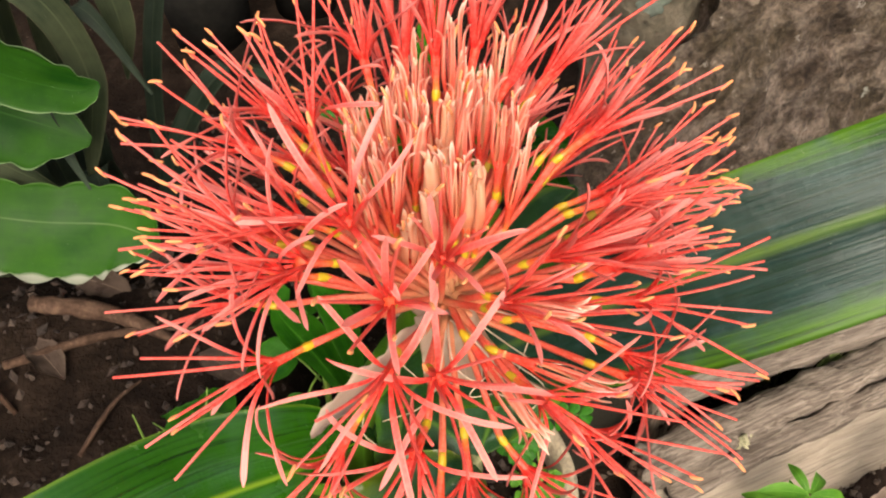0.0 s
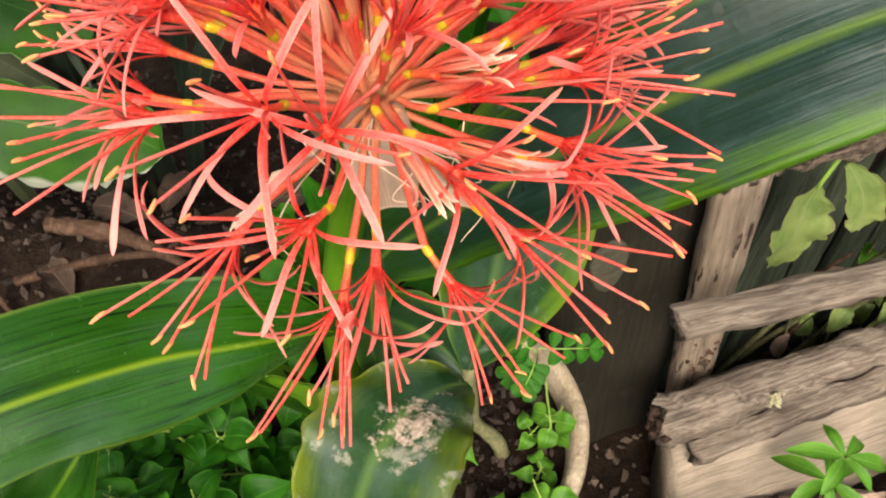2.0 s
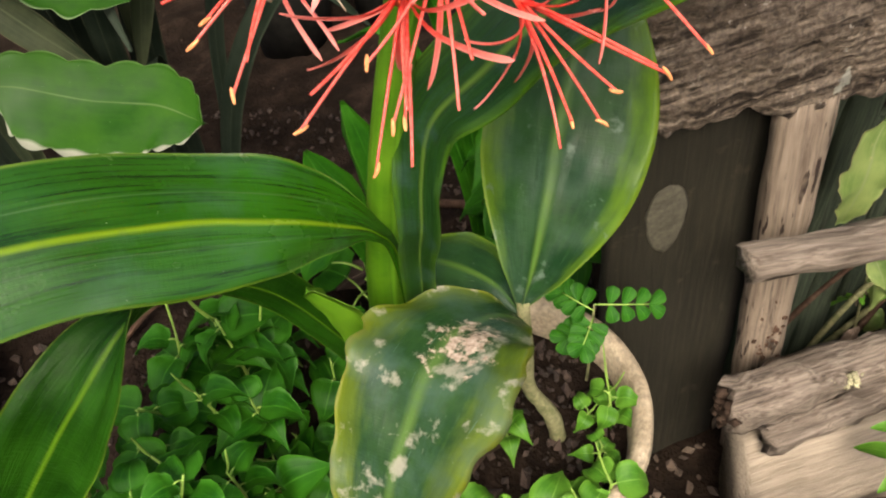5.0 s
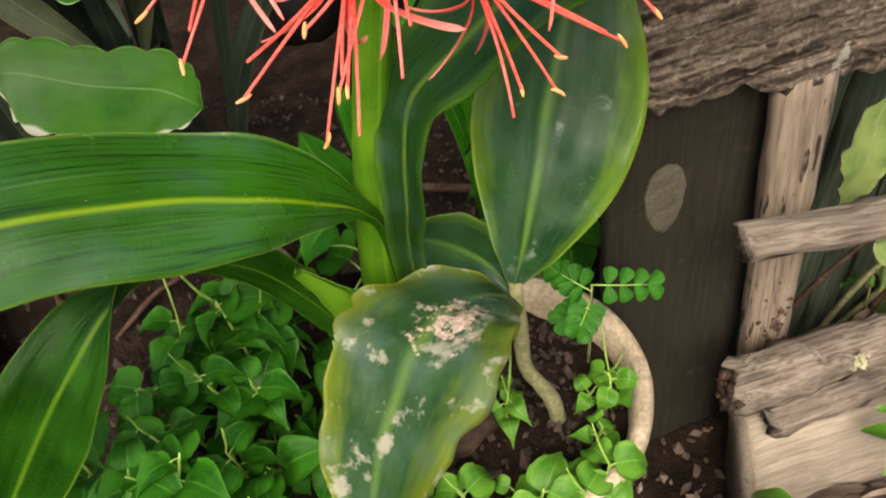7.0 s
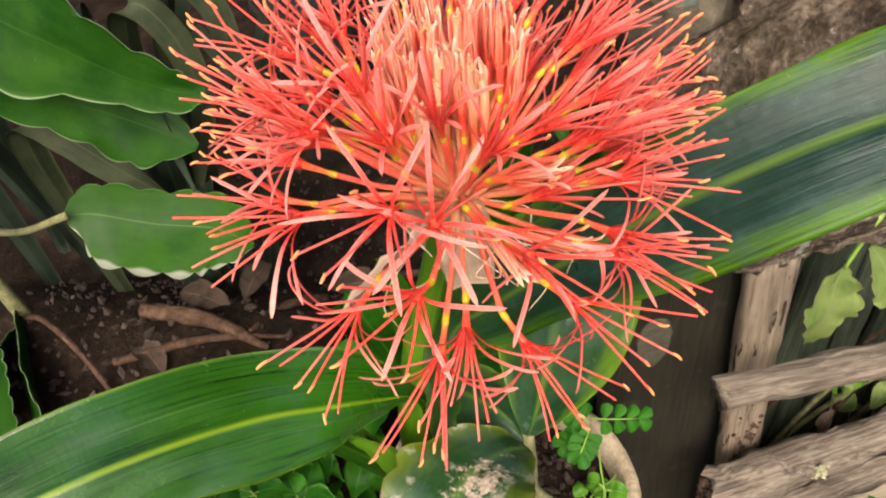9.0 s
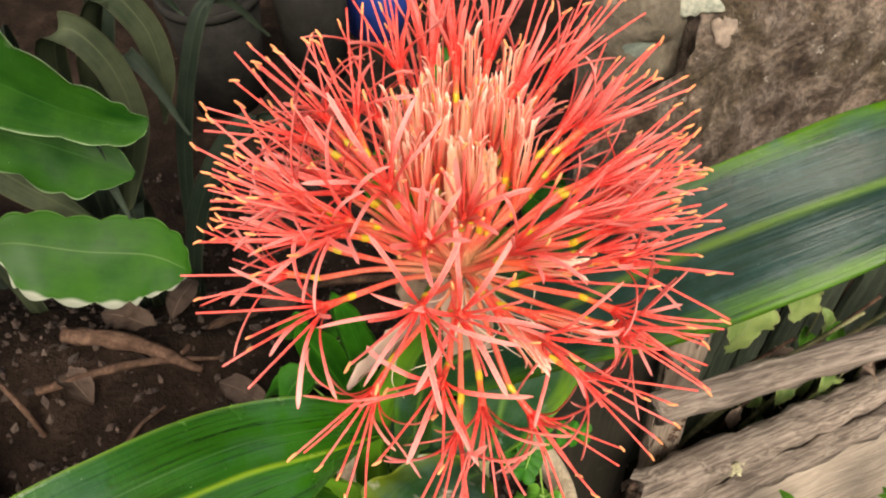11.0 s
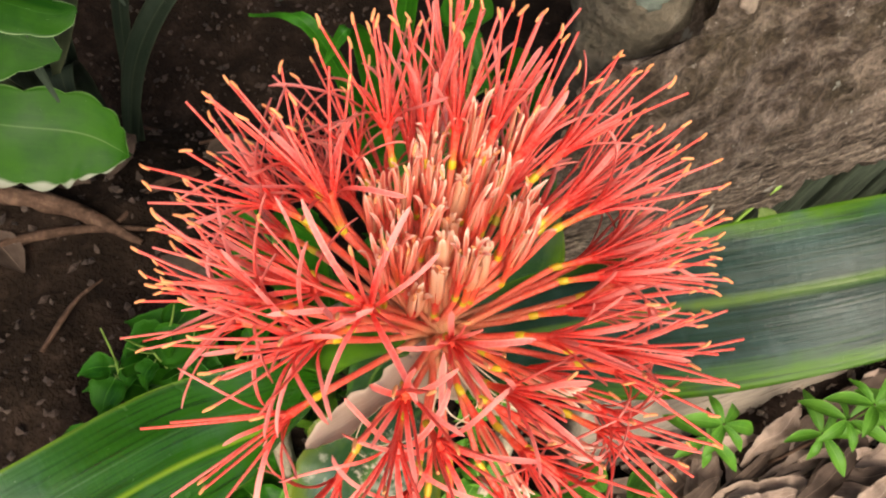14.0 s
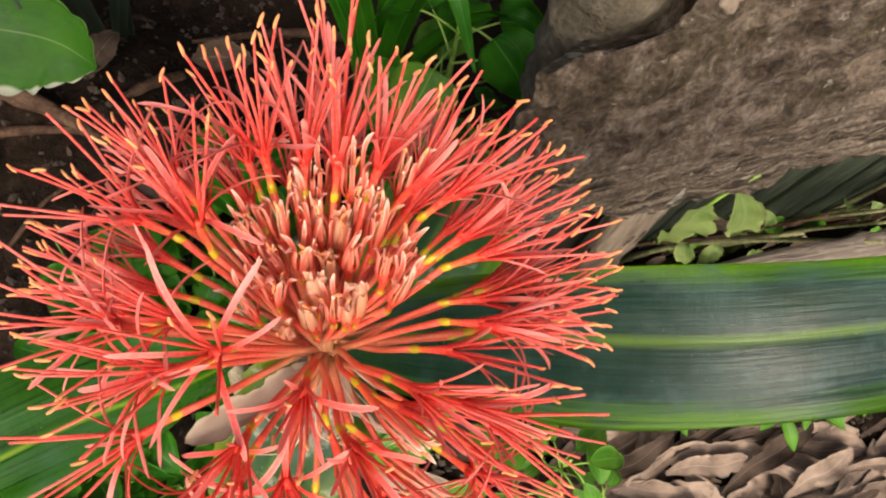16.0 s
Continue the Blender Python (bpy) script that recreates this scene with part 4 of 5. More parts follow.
# open florets round the bloom: place from the hub in mm, then bearing and height of the way each opens
LOW_FLORETS = [(-29, -49, -3, 242, -12), (7, -54, -6, 275, -12), (-1, -60, -12, 266, -24), (25, -46, -23, 315, -30), (41, -42, -5, 325, -6), (26, -41, 16, 311, 20), (52, -31, 8, 333, 8),
               (-7, -54, 11, 256, 28), (-44, -37, 27, 223, 20), (-13, -46, 39, 262, 36), (-1, -43, 31, 290, 48), (52, -25, 10, 328, 4), (53, -17, 26, 344, 22)]
SIDE_FLORETS = [(-35, -20, 48, 216, 40), (-23, -15, 58, 240, 70), (-37, -7, 49, 195, 46), (-53, 19, 48, 170, 32), (-36, 18, 56, 132, 60),
                (-51, -11, 49, 190, 42), (-40, -21, 44, 206, 36), (-22, 39, 63, 114, 56), (-48, 34, 44, 146, 38)]
TIGHT_FLORETS = [(-12, -37, 57, 270, 60), (0, -20, 50, 275, 62), (-11, 38, 65, 98, 62), (-2, 39, 64, 90, 62), (9, 40, 66, 70, 60), (19, 41, 52, 46, 46), (30, 39, 57, 36, 45), (42, 27, 45, 20, 36), (46, 9, 37, 0, 30), (39, 2, 25, 2, 30),
                 (29, -14, 43, 336, 48), (15, -32, 49, 312, 58), (28, -16, 17, 345, 36), (-4, 52, 63, 104, 50), (46, 18, 30, 10, 22), (36, 33, 40, 40, 30)]
NODDING_BUDS = [(24, -30, 14, 330, 12), (20, -18, 26, 318, 34), (12, -34, 20, 300, 8)]
placed = []
rng = random.Random(5)


def bearing_way(bearing, height):
    a, h = radians(bearing), radians(height)
    return Vector((math.cos(a) * math.cos(h), math.sin(a) * math.cos(h), math.sin(h)))


for florets, kind in ((LOW_FLORETS, "wide"), (SIDE_FLORETS, "open"), (TIGHT_FLORETS, "half"), (NODDING_BUDS, "bud")):
    for x, y, z, bearing, height in florets:
        d = Vector((x, y, z)) * 0.001
        placed.append(d.normalized())
        build_floret(HUB + d, bearing_way(bearing, height), kind, rng)
# the back and the far side of the ball between them
N = 230
for i in range(N):
    z = 0.84 - (i + 0.5) / N * 1.0
    a = i * 2.399963 + 0.7
    s = math.sqrt(max(0.0, 1 - z * z))
    d = Vector((math.cos(a) * s, math.sin(a) * s, z)) + Vector((rng.uniform(-1, 1), rng.uniform(-1, 1), rng.uniform(-1, 1))) * 0.05
    d.normalize()
    if d.y < 0.12 and not (d.x > 0.55 and d.y > -0.25 and d.z > 0.3) and not (d.x < -0.6 and d.y > -0.05):
        continue
    if min(p.angle(d) for p in placed) < radians(13.0) or (d.z > 0.76 and d.y < 0.6):
        continue
    placed.append(d)
    kind = "half" if rng.random() < (0.75 if d.x > -0.1 else 0.35) else "open"
    face = d + Vector((rng.uniform(-1, 1), rng.uniform(-1, 1), rng.uniform(-0.4, 0.8))) * 0.12
    build_floret(HUB + d * rng.uniform(0.054, 0.067), face, kind, rng)
# a looser ring of smaller open florets above the front ones
for i in range(60):
    a, h = radians(-176 + i * 61.8 % 172), radians(40 + i * 23.7 % 22)
    d = Vector((math.cos(a) * math.cos(h), math.sin(a) * math.cos(h), math.sin(h)))
    if min(p.angle(d) for p in placed) < radians(14):
        continue
    placed.append(d)
    build_floret(HUB + d * rng.uniform(0.040, 0.050), d + Vector((rng.uniform(-1, 1), rng.uniform(-1, 1), rng.uniform(0.2, 1.4))) * 0.3, "half", rng)
# closed, fading florets that stand upright in the middle: place of each tip from the hub in mm
RED_TIPS = [(-23, 22, 64), (-12, 34, 65), (-8, 38, 67), (-5, 27, 61), (3, 38, 77), (10, 37, 63), (18, 46, 69), (16, 17, 70), (3, 4, 61), (-19, 9, 59), (-17, 26, 66), (-7, 17, 63),
            (-13, 6, 60), (-21, 2, 59), (6, 19, 66), (22, 15, 55), (5, 34, 63), (-8, 31, 64), (-25, 21, 58), (12, 29, 64), (21, 24, 62), (-16, 16, 58)]
PALE_TIPS = [(-1, 18, 52), (-4, 2, 51), (-3, 10, 57), (2, 28, 58), (7, 6, 55), (10, 11, 50), (-9, -3, 46)]
for tips, kind in ((RED_TIPS, "bud"), (PALE_TIPS, "pale")):
    for x, y, z in tips:
        up = Vector((x * 0.22 + rng.uniform(-4, 4), y * 0.2 + rng.uniform(-3, 3), z)).normalized()
        build_floret(HUB + Vector((x, y, z)) * 0.001 - up * 0.0255, up, kind, rng)

# withered pale threads curling round the hub
for i in range(9):
    a, h = rng.uniform(3.6, 6.1), rng.uniform(-0.4, 0.5)
    d = Vector((math.cos(a), math.sin(a), h)).normalized()
    t = Vector((-d.y, d.x, rng.uniform(-0.6, 0.6)))
    p0 = HUB + d * 0.008
    p1 = HUB + d * rng.uniform(0.018, 0.030) + t * rng.uniform(-0.012, 0.012)
    p2 = p1 + d * rng.uniform(0.004, 0.014) + t * rng.uniform(-0.016, 0.016) - Vector((0, 0, rng.uniform(0.0, 0.012)))
    p3 = p2 + t * rng.uniform(-0.012, 0.012) - Vector((0, 0, rng.uniform(0.0, 0.014)))
    lily_part("thread", tube("thread", [tuple(p0), tuple(p1), tuple(p2), tuple(p3)], [0.0003, 0.00022, 0.00016], THREAD, 5, 16))

# ---- second plant in the pot: two broad leaves on a crooked stalk ----
broad = thing("broad_leaved_plant", "potted plant with two broad worn dark green leaves", "plant", (0.041, 0.209, 0.03))
HB = Matrix.Translation((-0.041, -0.209, -0.03))
part("stalk", tube("stalk", [(0.042, 0.209, 0.02), (0.036, 0.204, 0.065), (0.022, 0.198, 0.105), (0.021, 0.192, 0.15), (0.020, 0.186, 0.198)], [0.0055, 0.0050, 0.0044, 0.0046, 0.0036], STALK, 10, 18, 0.25), broad, "crooked scaly stalk", HB)
part("leaf", blade("leaf", [(0.019, 0.186, 0.195, 0.98, 0.00, 0.06, 0.0030, 0.84), (0.025, 0.192, 0.219, 0.98, -0.05, 0.12, 0.0203, 0.86), (0.032, 0.209, 0.251, 0.98, -0.08, 0.16, 0.0393, 0.88), (0.038, 0.229, 0.283, 0.99, -0.09, 0.14, 0.0447, 0.82),
                            (0.046, 0.246, 0.315, 1.00, -0.04, 0.12, 0.0356, 0.86), (0.056, 0.257, 0.340, 1.00, 0.00, 0.10, 0.0165, 0.92), (0.065, 0.261, 0.353, 1.00, 0.02, 0.09, 0.0013, 0.99)], BROAD, 46, 28, 0.16, 0.05, 0.0008, seed=2.0, pleat=0.016),
     broad, "upright dark green leaf with a pale margin", HB)
part("leaf", blade("leaf", [(0.020, 0.183, 0.188, 0.5, -0.8, 0, 0.004), (0.008, 0.168, 0.210, 0.6, -0.6, 0.1, 0.022), (-0.009, 0.145, 0.226, 0.8, -0.5, 0.1, 0.040), (-0.021, 0.118, 0.226, 0.85, -0.4, 0.1, 0.044),
                            (-0.032, 0.092, 0.208, 0.85, -0.4, 0.1, 0.036), (-0.039, 0.072, 0.180, 0.85, -0.4, 0.1, 0.023), (-0.042, 0.062, 0.160, 0.85, -0.4, 0, 0.004)], SPOTTED, 70, 24, 0.1, 0.11, 0.0008, seed=5.0, bite=0.14, notch=(0.40, 0.13)),
     broad, "spotted leaf with pale scabs and a brown torn edge", HB)


# ---- small heart-leaved herbs ----
def heart_blade(size, seed, material=HERB):
    rows = [(-size * 0.06, 0, 0, 0, 1, 0, size * 0.22), (size * 0.05, 0, 0.0008, 0, 1, 0, size * 0.40), (size * 0.25, 0, 0.003, 0, 1, 0, size * 0.46), (size * 0.48, 0, 0.003, 0, 1, 0, size * 0.36),
            (size * 0.70, 0, 0.000, 0, 1, 0, size * 0.20), (size * 0.88, 0, -0.004, 0, 1, 0, size * 0.07), (size * 1.04, 0, -0.009, 0, 1, 0, 0.0003)]
    return blade("leaf", rows, material, 16, 8, 0.2, 0.09, 0.0004, seed=seed)


HEARTS = [heart_blade(s, i * 2.3) for i, s in enumerate((0.035, 0.031, 0.027, 0.022, 0.017))]
# same herb in a brighter green, the stronger light put into the colour
POT_LIT_HEARTS = [heart_blade(s, i * 3.1 + 1, WEED) for i, s in enumerate((0.030, 0.026, 0.022, 0.017, 0.013))]


def build_herb(rng, height, n, sizes=None, hearts=HEARTS, label="small fresh green herb with heart-shaped leaves"):
    herb = thing("heart_leaved_herb", label, "herb", group="herbs on the soil")
    lean = Vector((rng.uniform(-1, 1), rng.uniform(-1, 1), 0)) * height * 0.3
    pts = [(0, 0, -0.006), tuple(lean * 0.3 + Vector((0, 0, height * 0.5))), tuple(lean + Vector((0, 0, height)))]
    part("stem", tube("stem", pts, [0.0013, 0.0011, 0.0007], HERB_STEM, 6, 8), herb)
    path = smooth_path(pts, 20)
    for i in range(n):
        f = 0.35 + 0.65 * (i + 0.5) / n
        p = Vector(path[min(20, int(f * 20))])
        a = i * 137.5 + rng.uniform(-25, 25)
        m = Matrix.Translation(p) @ pose(0, 0, 0, 0, 0, a) @ pose(0.005, 0, 0.002, rng.uniform(-28, 28), rng.uniform(-18, 42), 0)
        part("leaf", hearts[rng.choice(sizes or ((0, 1, 1, 2, 2, 3) if f > 0.5 else (2, 3, 4)))], herb, "", m)
        b = m.translation
        part("leaf_stalk", tube("leaf_stalk", [tuple(p), tuple(p.lerp(b, 0.5) + Vector((0, 0, 0.0015))), tuple(b)], [0.0006, 0.0005], HERB_STEM, 5, 3), herb)
    for i in range(rng.choice((0, 0, 1, 1, 2))):
        a = rng.uniform(0, 6.28)
        t = Vector(path[-1])
        part("spike", tube("spike", [tuple(t), tuple(t + Vector((math.cos(a) * 0.006, math.sin(a) * 0.006, 0.014))), tuple(t + Vector((math.cos(a) * 0.012, math.sin(a) * 0.012, 0.036)))], [0.0005, 0.0008, 0.0004], HERB_STEM, 6, 6), herb, "thin green flower spike")
    return herb


rng = random.Random(21)
SMALL = [build_herb(rng, h, n, z, POT_LIT_HEARTS, "heart-leaved seedling in the pot, coloured lime-green for the light there") for h, n, z in ((0.030, 5, (3, 3, 4)), (0.036, 6, (1, 2, 2, 3)), (0.018, 4, (4, 4)), (0.040, 6, (0, 1, 2)))]
KINDS = [build_herb(rng, rng.uniform(0.06, 0.11), rng.choice((5, 6, 7, 8))) for _ in range(8)]
SPOTS = []
while len(SPOTS) < 46:
    x, y = rng.uniform(-0.205, -0.095), rng.uniform(0.0, 0.265)
    if min([9] + [math.hypot(x - a, y - b) for a, b in SPOTS]) < 0.0165 or (x < -0.165 and y > 0.19 and rng.random() < 0.8):
        continue
    SPOTS.append((x, y))
IN_POT = [(0.076, 0.220, 0), (0.016, 0.150, 2), (0.030, 0.134, 3), (0.055, 0.142, 1), (-0.016, 0.138, 1), (-0.05, 0.152, 3), (0.006, 0.203, 0), (0.046, 0.156, 2), (0.072, 0.162, 1), (0.066, 0.190, 2), (-0.01, 0.275, 1), (-0.04, 0.285, 1), (0.060, 0.222, 2)]
used = set()
for x, y, k in IN_POT:
    m = Matrix.Translation((x, y, 0.03)) @ pose(0, 0, 0, 0, 0, rng.uniform(0, 360))
    if k not in used:
        SMALL[k].matrix_basis = m
        used.add(k)
    else:
        copy_thing(SMALL[k], m)
for i, (x, y) in enumerate(SPOTS):
    m = Matrix.Translation((x, y, ground_z(x, y))) @ pose(0, 0, 0, 0, 0, rng.uniform(0, 360))
    if i < len(KINDS):
        KINDS[i].matrix_basis = m
    else:
        copy_thing(KINDS[i % len(KINDS)], m)


def leaf_thing(name, label, category, rows, material, group="", **kw):
    """One loose leaf, its origin at its foot."""
    foot = Vector(rows[0][:3])
    shifted = [(r[0] - foot.x, r[1] - foot.y, r[2] - foot.z, *r[3:]) for r in rows]
    ob = new(name, blade(name, shifted, material, **kw))
    ob.matrix_basis = Matrix.Translation(foot)
    return tagged(ob, label, category, group)


# ---- fleshy plant with scalloped leaves ----
fleshy = thing("fleshy_plant", "fleshy green plant with scalloped leaves on grey stems", "plant", (-0.42, 0.36, 0.05))
HF = Matrix.Translation((0.42, -0.36, -0.05))


def fleshy_leaf(rows, seed, label="", teeth=9, material=KALE):
    part("leaf", blade("leaf", rows, material, 90, 14, 0.14, 0.04, 0.0016, 0.13 if teeth == 9 else 0.15, teeth, seed), fleshy, label, HF)


part("stem", tube("stem", [(-0.47, 0.37, 0.03), (-0.475, 0.365, 0.2), (-0.46, 0.37, 0.33), (-0.44, 0.375, 0.46)], [0.008, 0.006, 0.005], STALK, 8, 16), fleshy, "grey-green stem", HF)
part("leaf_stalk", tube("leaf_stalk", [(-0.474, 0.366, 0.19), (-0.39, 0.338, 0.210), (-0.330, 0.330, 0.238)], [0.004, 0.003, 0.003], STALK, 8, 10), fleshy, "grey leaf stalk", HF)
fleshy_leaf([(-0.338, 0.338, 0.229, 0.26, 0.52, 0.76, 0.0059, 1.12), (-0.319, 0.344, 0.226, 0.21, 0.65, 0.59, 0.0245, 1.43), (-0.277, 0.350, 0.210, 0.19, 0.73, 0.46, 0.0272, 1.57), (-0.233, 0.354, 0.202, 0.20, 0.72, 0.47, 0.0285, 1.39), (-0.208, 0.348, 0.196, 0.25, 0.60, 0.63, 0.0172, 1.26), (-0.198, 0.342, 0.195, 0.30, 0.48, 0.80, 0.0010, 1.06)], 1.0, "broad scalloped leaf with a pale dotted edge", 9, KALE_LIPPED)
fleshy_leaf([(-0.446, 0.372, 0.422, 0.20, 0.65, 0.68, 0.0135, 1.24), (-0.354, 0.356, 0.412, 0.20, 0.49, 0.70, 0.0371, 1.22), (-0.297, 0.344, 0.387, 0.21, 0.32, 0.73, 0.0411, 1.10), (-0.242, 0.338, 0.358, 0.21, 0.14, 0.77, 0.0265, 0.80), (-0.206, 0.338, 0.344, 0.20, 0.28, 0.74, 0.0150, 0.95), (-0.191, 0.343, 0.344, 0.19, 0.47, 0.71, 0.0020, 1.01)], 2.0, "large dark leaf with a pale edge", 8)
fleshy_leaf([(-0.457, 0.368, 0.334, 0.09, 0.71, 0.49, 0.0095, 0.84), (-0.356, 0.357, 0.333, 0.10, 0.71, 0.49, 0.0209, 0.89), (-0.296, 0.358, 0.319, 0.10, 0.71, 0.49, 0.0256, 1.00), (-0.251, 0.361, 0.296, 0.12, 0.69, 0.51, 0.0230, 1.37), (-0.222, 0.360, 0.280, 0.13, 0.68, 0.53, 0.0030, 1.40)], 3.0, "", 7)
fleshy_leaf([(-0.475, 0.36, 0.25, 0.5, -0.2, 0.8, 0.010), (-0.42, 0.31, 0.29, 0.5, -0.2, 0.8, 0.03), (-0.395, 0.28, 0.30, 0.5, -0.2, 0.8, 0.036), (-0.37, 0.25, 0.29, 0.5, -0.2, 0.8, 0.02), (-0.36, 0.235, 0.28, 0.5, -0.2, 0.8, 0.002)], 4.0, "", 14)
fleshy_leaf([(-0.47, 0.36, 0.07, 0.1, 0.4, 0.8, 0.010), (-0.42, 0.29, 0.085, 0.1, 0.35, 0.8, 0.024), (-0.385, 0.245, 0.085, 0.15, 0.3, 0.85, 0.028), (-0.355, 0.21, 0.08, 0.2, 0.3, 0.85, 0.020), (-0.335, 0.185, 0.07, 0.2, 0.3, 0.85, 0.003)], 5.0, "low toothed leaf", 12)

fleshy_leaf([(-0.478, 0.358, 0.05, 0.3, 0.6, 0.5, 0.008), (-0.455, 0.30, 0.085, 0.5, 0.5, 0.5, 0.022), (-0.435, 0.265, 0.09, 0.5, 0.5, 0.5, 0.026), (-0.415, 0.235, 0.08, 0.5, 0.5, 0.5, 0.018), (-0.405, 0.222, 0.07, 0.5, 0.5, 0.5, 0.002)], 6.0, "", 10)
part("leaf_stalk", tube("leaf_stalk", [(-0.47, 0.368, 0.06), (-0.41, 0.33, 0.105), (-0.365, 0.30, 0.095), (-0.335, 0.275, 0.062)], [0.003, 0.0026, 0.0022], BARK, 8, 12), fleshy, "bare brown drooping leaf stalk", HF)

# grey strap leaves behind it, extra dark ones standing in for deep shade
strap = thing("strap_plant", "dull grey-green strap-leaved plant, coloured dark for the shade", "plant", (-0.30, 0.47, 0.0))
HS = Matrix.Translation((0.30, -0.47, 0.0))
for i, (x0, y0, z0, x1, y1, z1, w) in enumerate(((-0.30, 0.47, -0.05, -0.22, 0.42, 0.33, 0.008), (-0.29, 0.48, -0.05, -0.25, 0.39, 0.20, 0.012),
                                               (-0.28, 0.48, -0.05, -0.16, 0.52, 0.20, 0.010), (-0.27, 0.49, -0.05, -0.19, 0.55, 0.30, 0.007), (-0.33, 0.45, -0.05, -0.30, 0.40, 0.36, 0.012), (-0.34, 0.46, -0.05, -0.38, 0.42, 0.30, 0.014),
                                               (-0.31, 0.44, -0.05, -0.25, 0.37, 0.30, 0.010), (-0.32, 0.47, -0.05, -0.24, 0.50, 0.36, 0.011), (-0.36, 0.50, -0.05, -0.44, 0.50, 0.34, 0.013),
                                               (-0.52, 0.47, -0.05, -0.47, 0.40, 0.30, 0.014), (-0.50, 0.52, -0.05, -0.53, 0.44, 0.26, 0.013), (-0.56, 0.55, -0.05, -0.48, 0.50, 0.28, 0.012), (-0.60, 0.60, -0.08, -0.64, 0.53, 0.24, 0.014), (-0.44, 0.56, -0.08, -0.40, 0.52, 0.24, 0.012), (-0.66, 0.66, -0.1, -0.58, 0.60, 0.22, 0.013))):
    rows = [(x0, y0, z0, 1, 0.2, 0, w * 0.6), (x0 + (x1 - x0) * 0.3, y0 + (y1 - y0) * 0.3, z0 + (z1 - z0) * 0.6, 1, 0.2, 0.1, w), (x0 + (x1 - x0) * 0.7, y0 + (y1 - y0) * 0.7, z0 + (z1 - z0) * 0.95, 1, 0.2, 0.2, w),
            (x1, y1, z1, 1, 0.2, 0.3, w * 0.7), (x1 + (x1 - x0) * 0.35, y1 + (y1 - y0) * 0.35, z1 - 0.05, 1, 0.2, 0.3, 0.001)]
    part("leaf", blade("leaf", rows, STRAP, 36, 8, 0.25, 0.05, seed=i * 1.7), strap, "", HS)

# longer straps that arch over and hang
for i, arch in enumerate((((-0.30, 0.46, -0.05, 0.005), (-0.295, 0.43, 0.20, 0.010), (-0.27, 0.405, 0.34, 0.011), (-0.25, 0.40, 0.372, 0.011), (-0.231, 0.40, 0.345, 0.011), (-0.228, 0.40, 0.295, 0.010), (-0.244, 0.40, 0.244, 0.008), (-0.263, 0.40, 0.190, 0.001)),
                          ((-0.31, 0.49, -0.05, 0.005), (-0.285, 0.47, 0.25, 0.010), (-0.245, 0.45, 0.364, 0.011), (-0.222, 0.45, 0.345, 0.011), (-0.218, 0.45, 0.300, 0.009), (-0.228, 0.45, 0.250, 0.001)),
                          ((-0.40, 0.43, -0.02, 0.006), (-0.39, 0.40, 0.22, 0.012), (-0.365, 0.385, 0.285, 0.013), (-0.335, 0.38, 0.270, 0.013), (-0.305, 0.38, 0.238, 0.012), (-0.270, 0.38, 0.205, 0.001)))):
    part("leaf", blade("leaf", [(x, y, z, 0.7, 0.4, 0.6, w) for x, y, z, w in arch], OLIVE_STRAP, 44, 8, 0.3, 0.05, seed=i * 3.3), strap, "arching olive strap leaf", HS)

# bright blades and a leafy shrub behind the bloom
grassy = thing("green_blade_plant", "bright green grassy clump behind the bloom", "plant", (-0.02, 0.47, -0.14))
HG = Matrix.Translation((0.02, -0.47, 0.14))
for i, (dx, dy, h, w) in enumerate(((0.04, -0.06, 0.42, 0.011), (-0.03, -0.02, 0.36, 0.009), (0.09, -0.02, 0.33, 0.010), (0.01, 0.05, 0.40, 0.010), (-0.07, 0.03, 0.30, 0.009))):
    rows = [(-0.02, 0.47, -0.15, 1, 0.1, 0, w * 0.6), (-0.02 + dx * 0.3, 0.47 + dy * 0.3, -0.14 + h * 0.6, 1, 0.1, 0.1, w), (-0.02 + dx, 0.47 + dy, -0.14 + h, 1, 0.1, 0.2, w * 0.8), (-0.02 + dx * 1.8, 0.47 + dy * 1.8, -0.14 + h * 0.93, 1, 0.1, 0.2, 0.001)]
    part("leaf", blade("leaf", rows, HERB, 30, 8, 0.3, 0.05, seed=i * 2.9), grassy, "", HG)
BIG_HEARTS = [heart_blade(sz, i * 1.9 + 5) for i, sz in enumerate((0.055, 0.046, 0.038))]
rng = random.Random(77)


def build_shrub(name, label, at, height, n, spread, meshes):
    shrub = thing(name, label, "shrub", at)
    part("stem", tube("stem", [(0, 0, -0.01), (0.004, 0, height * 0.5), (0, 0.004, height)], [0.003, 0.0024, 0.0015], HERB_STEM, 6, 8), shrub)
    for i in range(n):
        f = 0.3 + 0.7 * (i + 0.5) / n
        a = radians(i * 137.5 + rng.uniform(-20, 20))
        p, q = Vector((0, 0, height * f)), Vector((math.cos(a) * spread * (1.1 - 0.5 * f), math.sin(a) * spread * (1.1 - 0.5 * f), height * f + spread * 0.3))
        part("leaf_stalk", tube("leaf_stalk", [tuple(p), tuple(p.lerp(q, 0.5) + Vector((0, 0, 0.004))), tuple(q)], [0.0011, 0.0008], HERB_STEM, 5, 4), shrub)
        part("leaf", rng.choice(meshes), shrub, "", Matrix.Translation(q) @ pose(0, 0, 0, 0, 0, math.degrees(a)) @ pose(0, 0, 0, rng.uniform(-20, 20), rng.uniform(0, 35), 0))
    return shrub


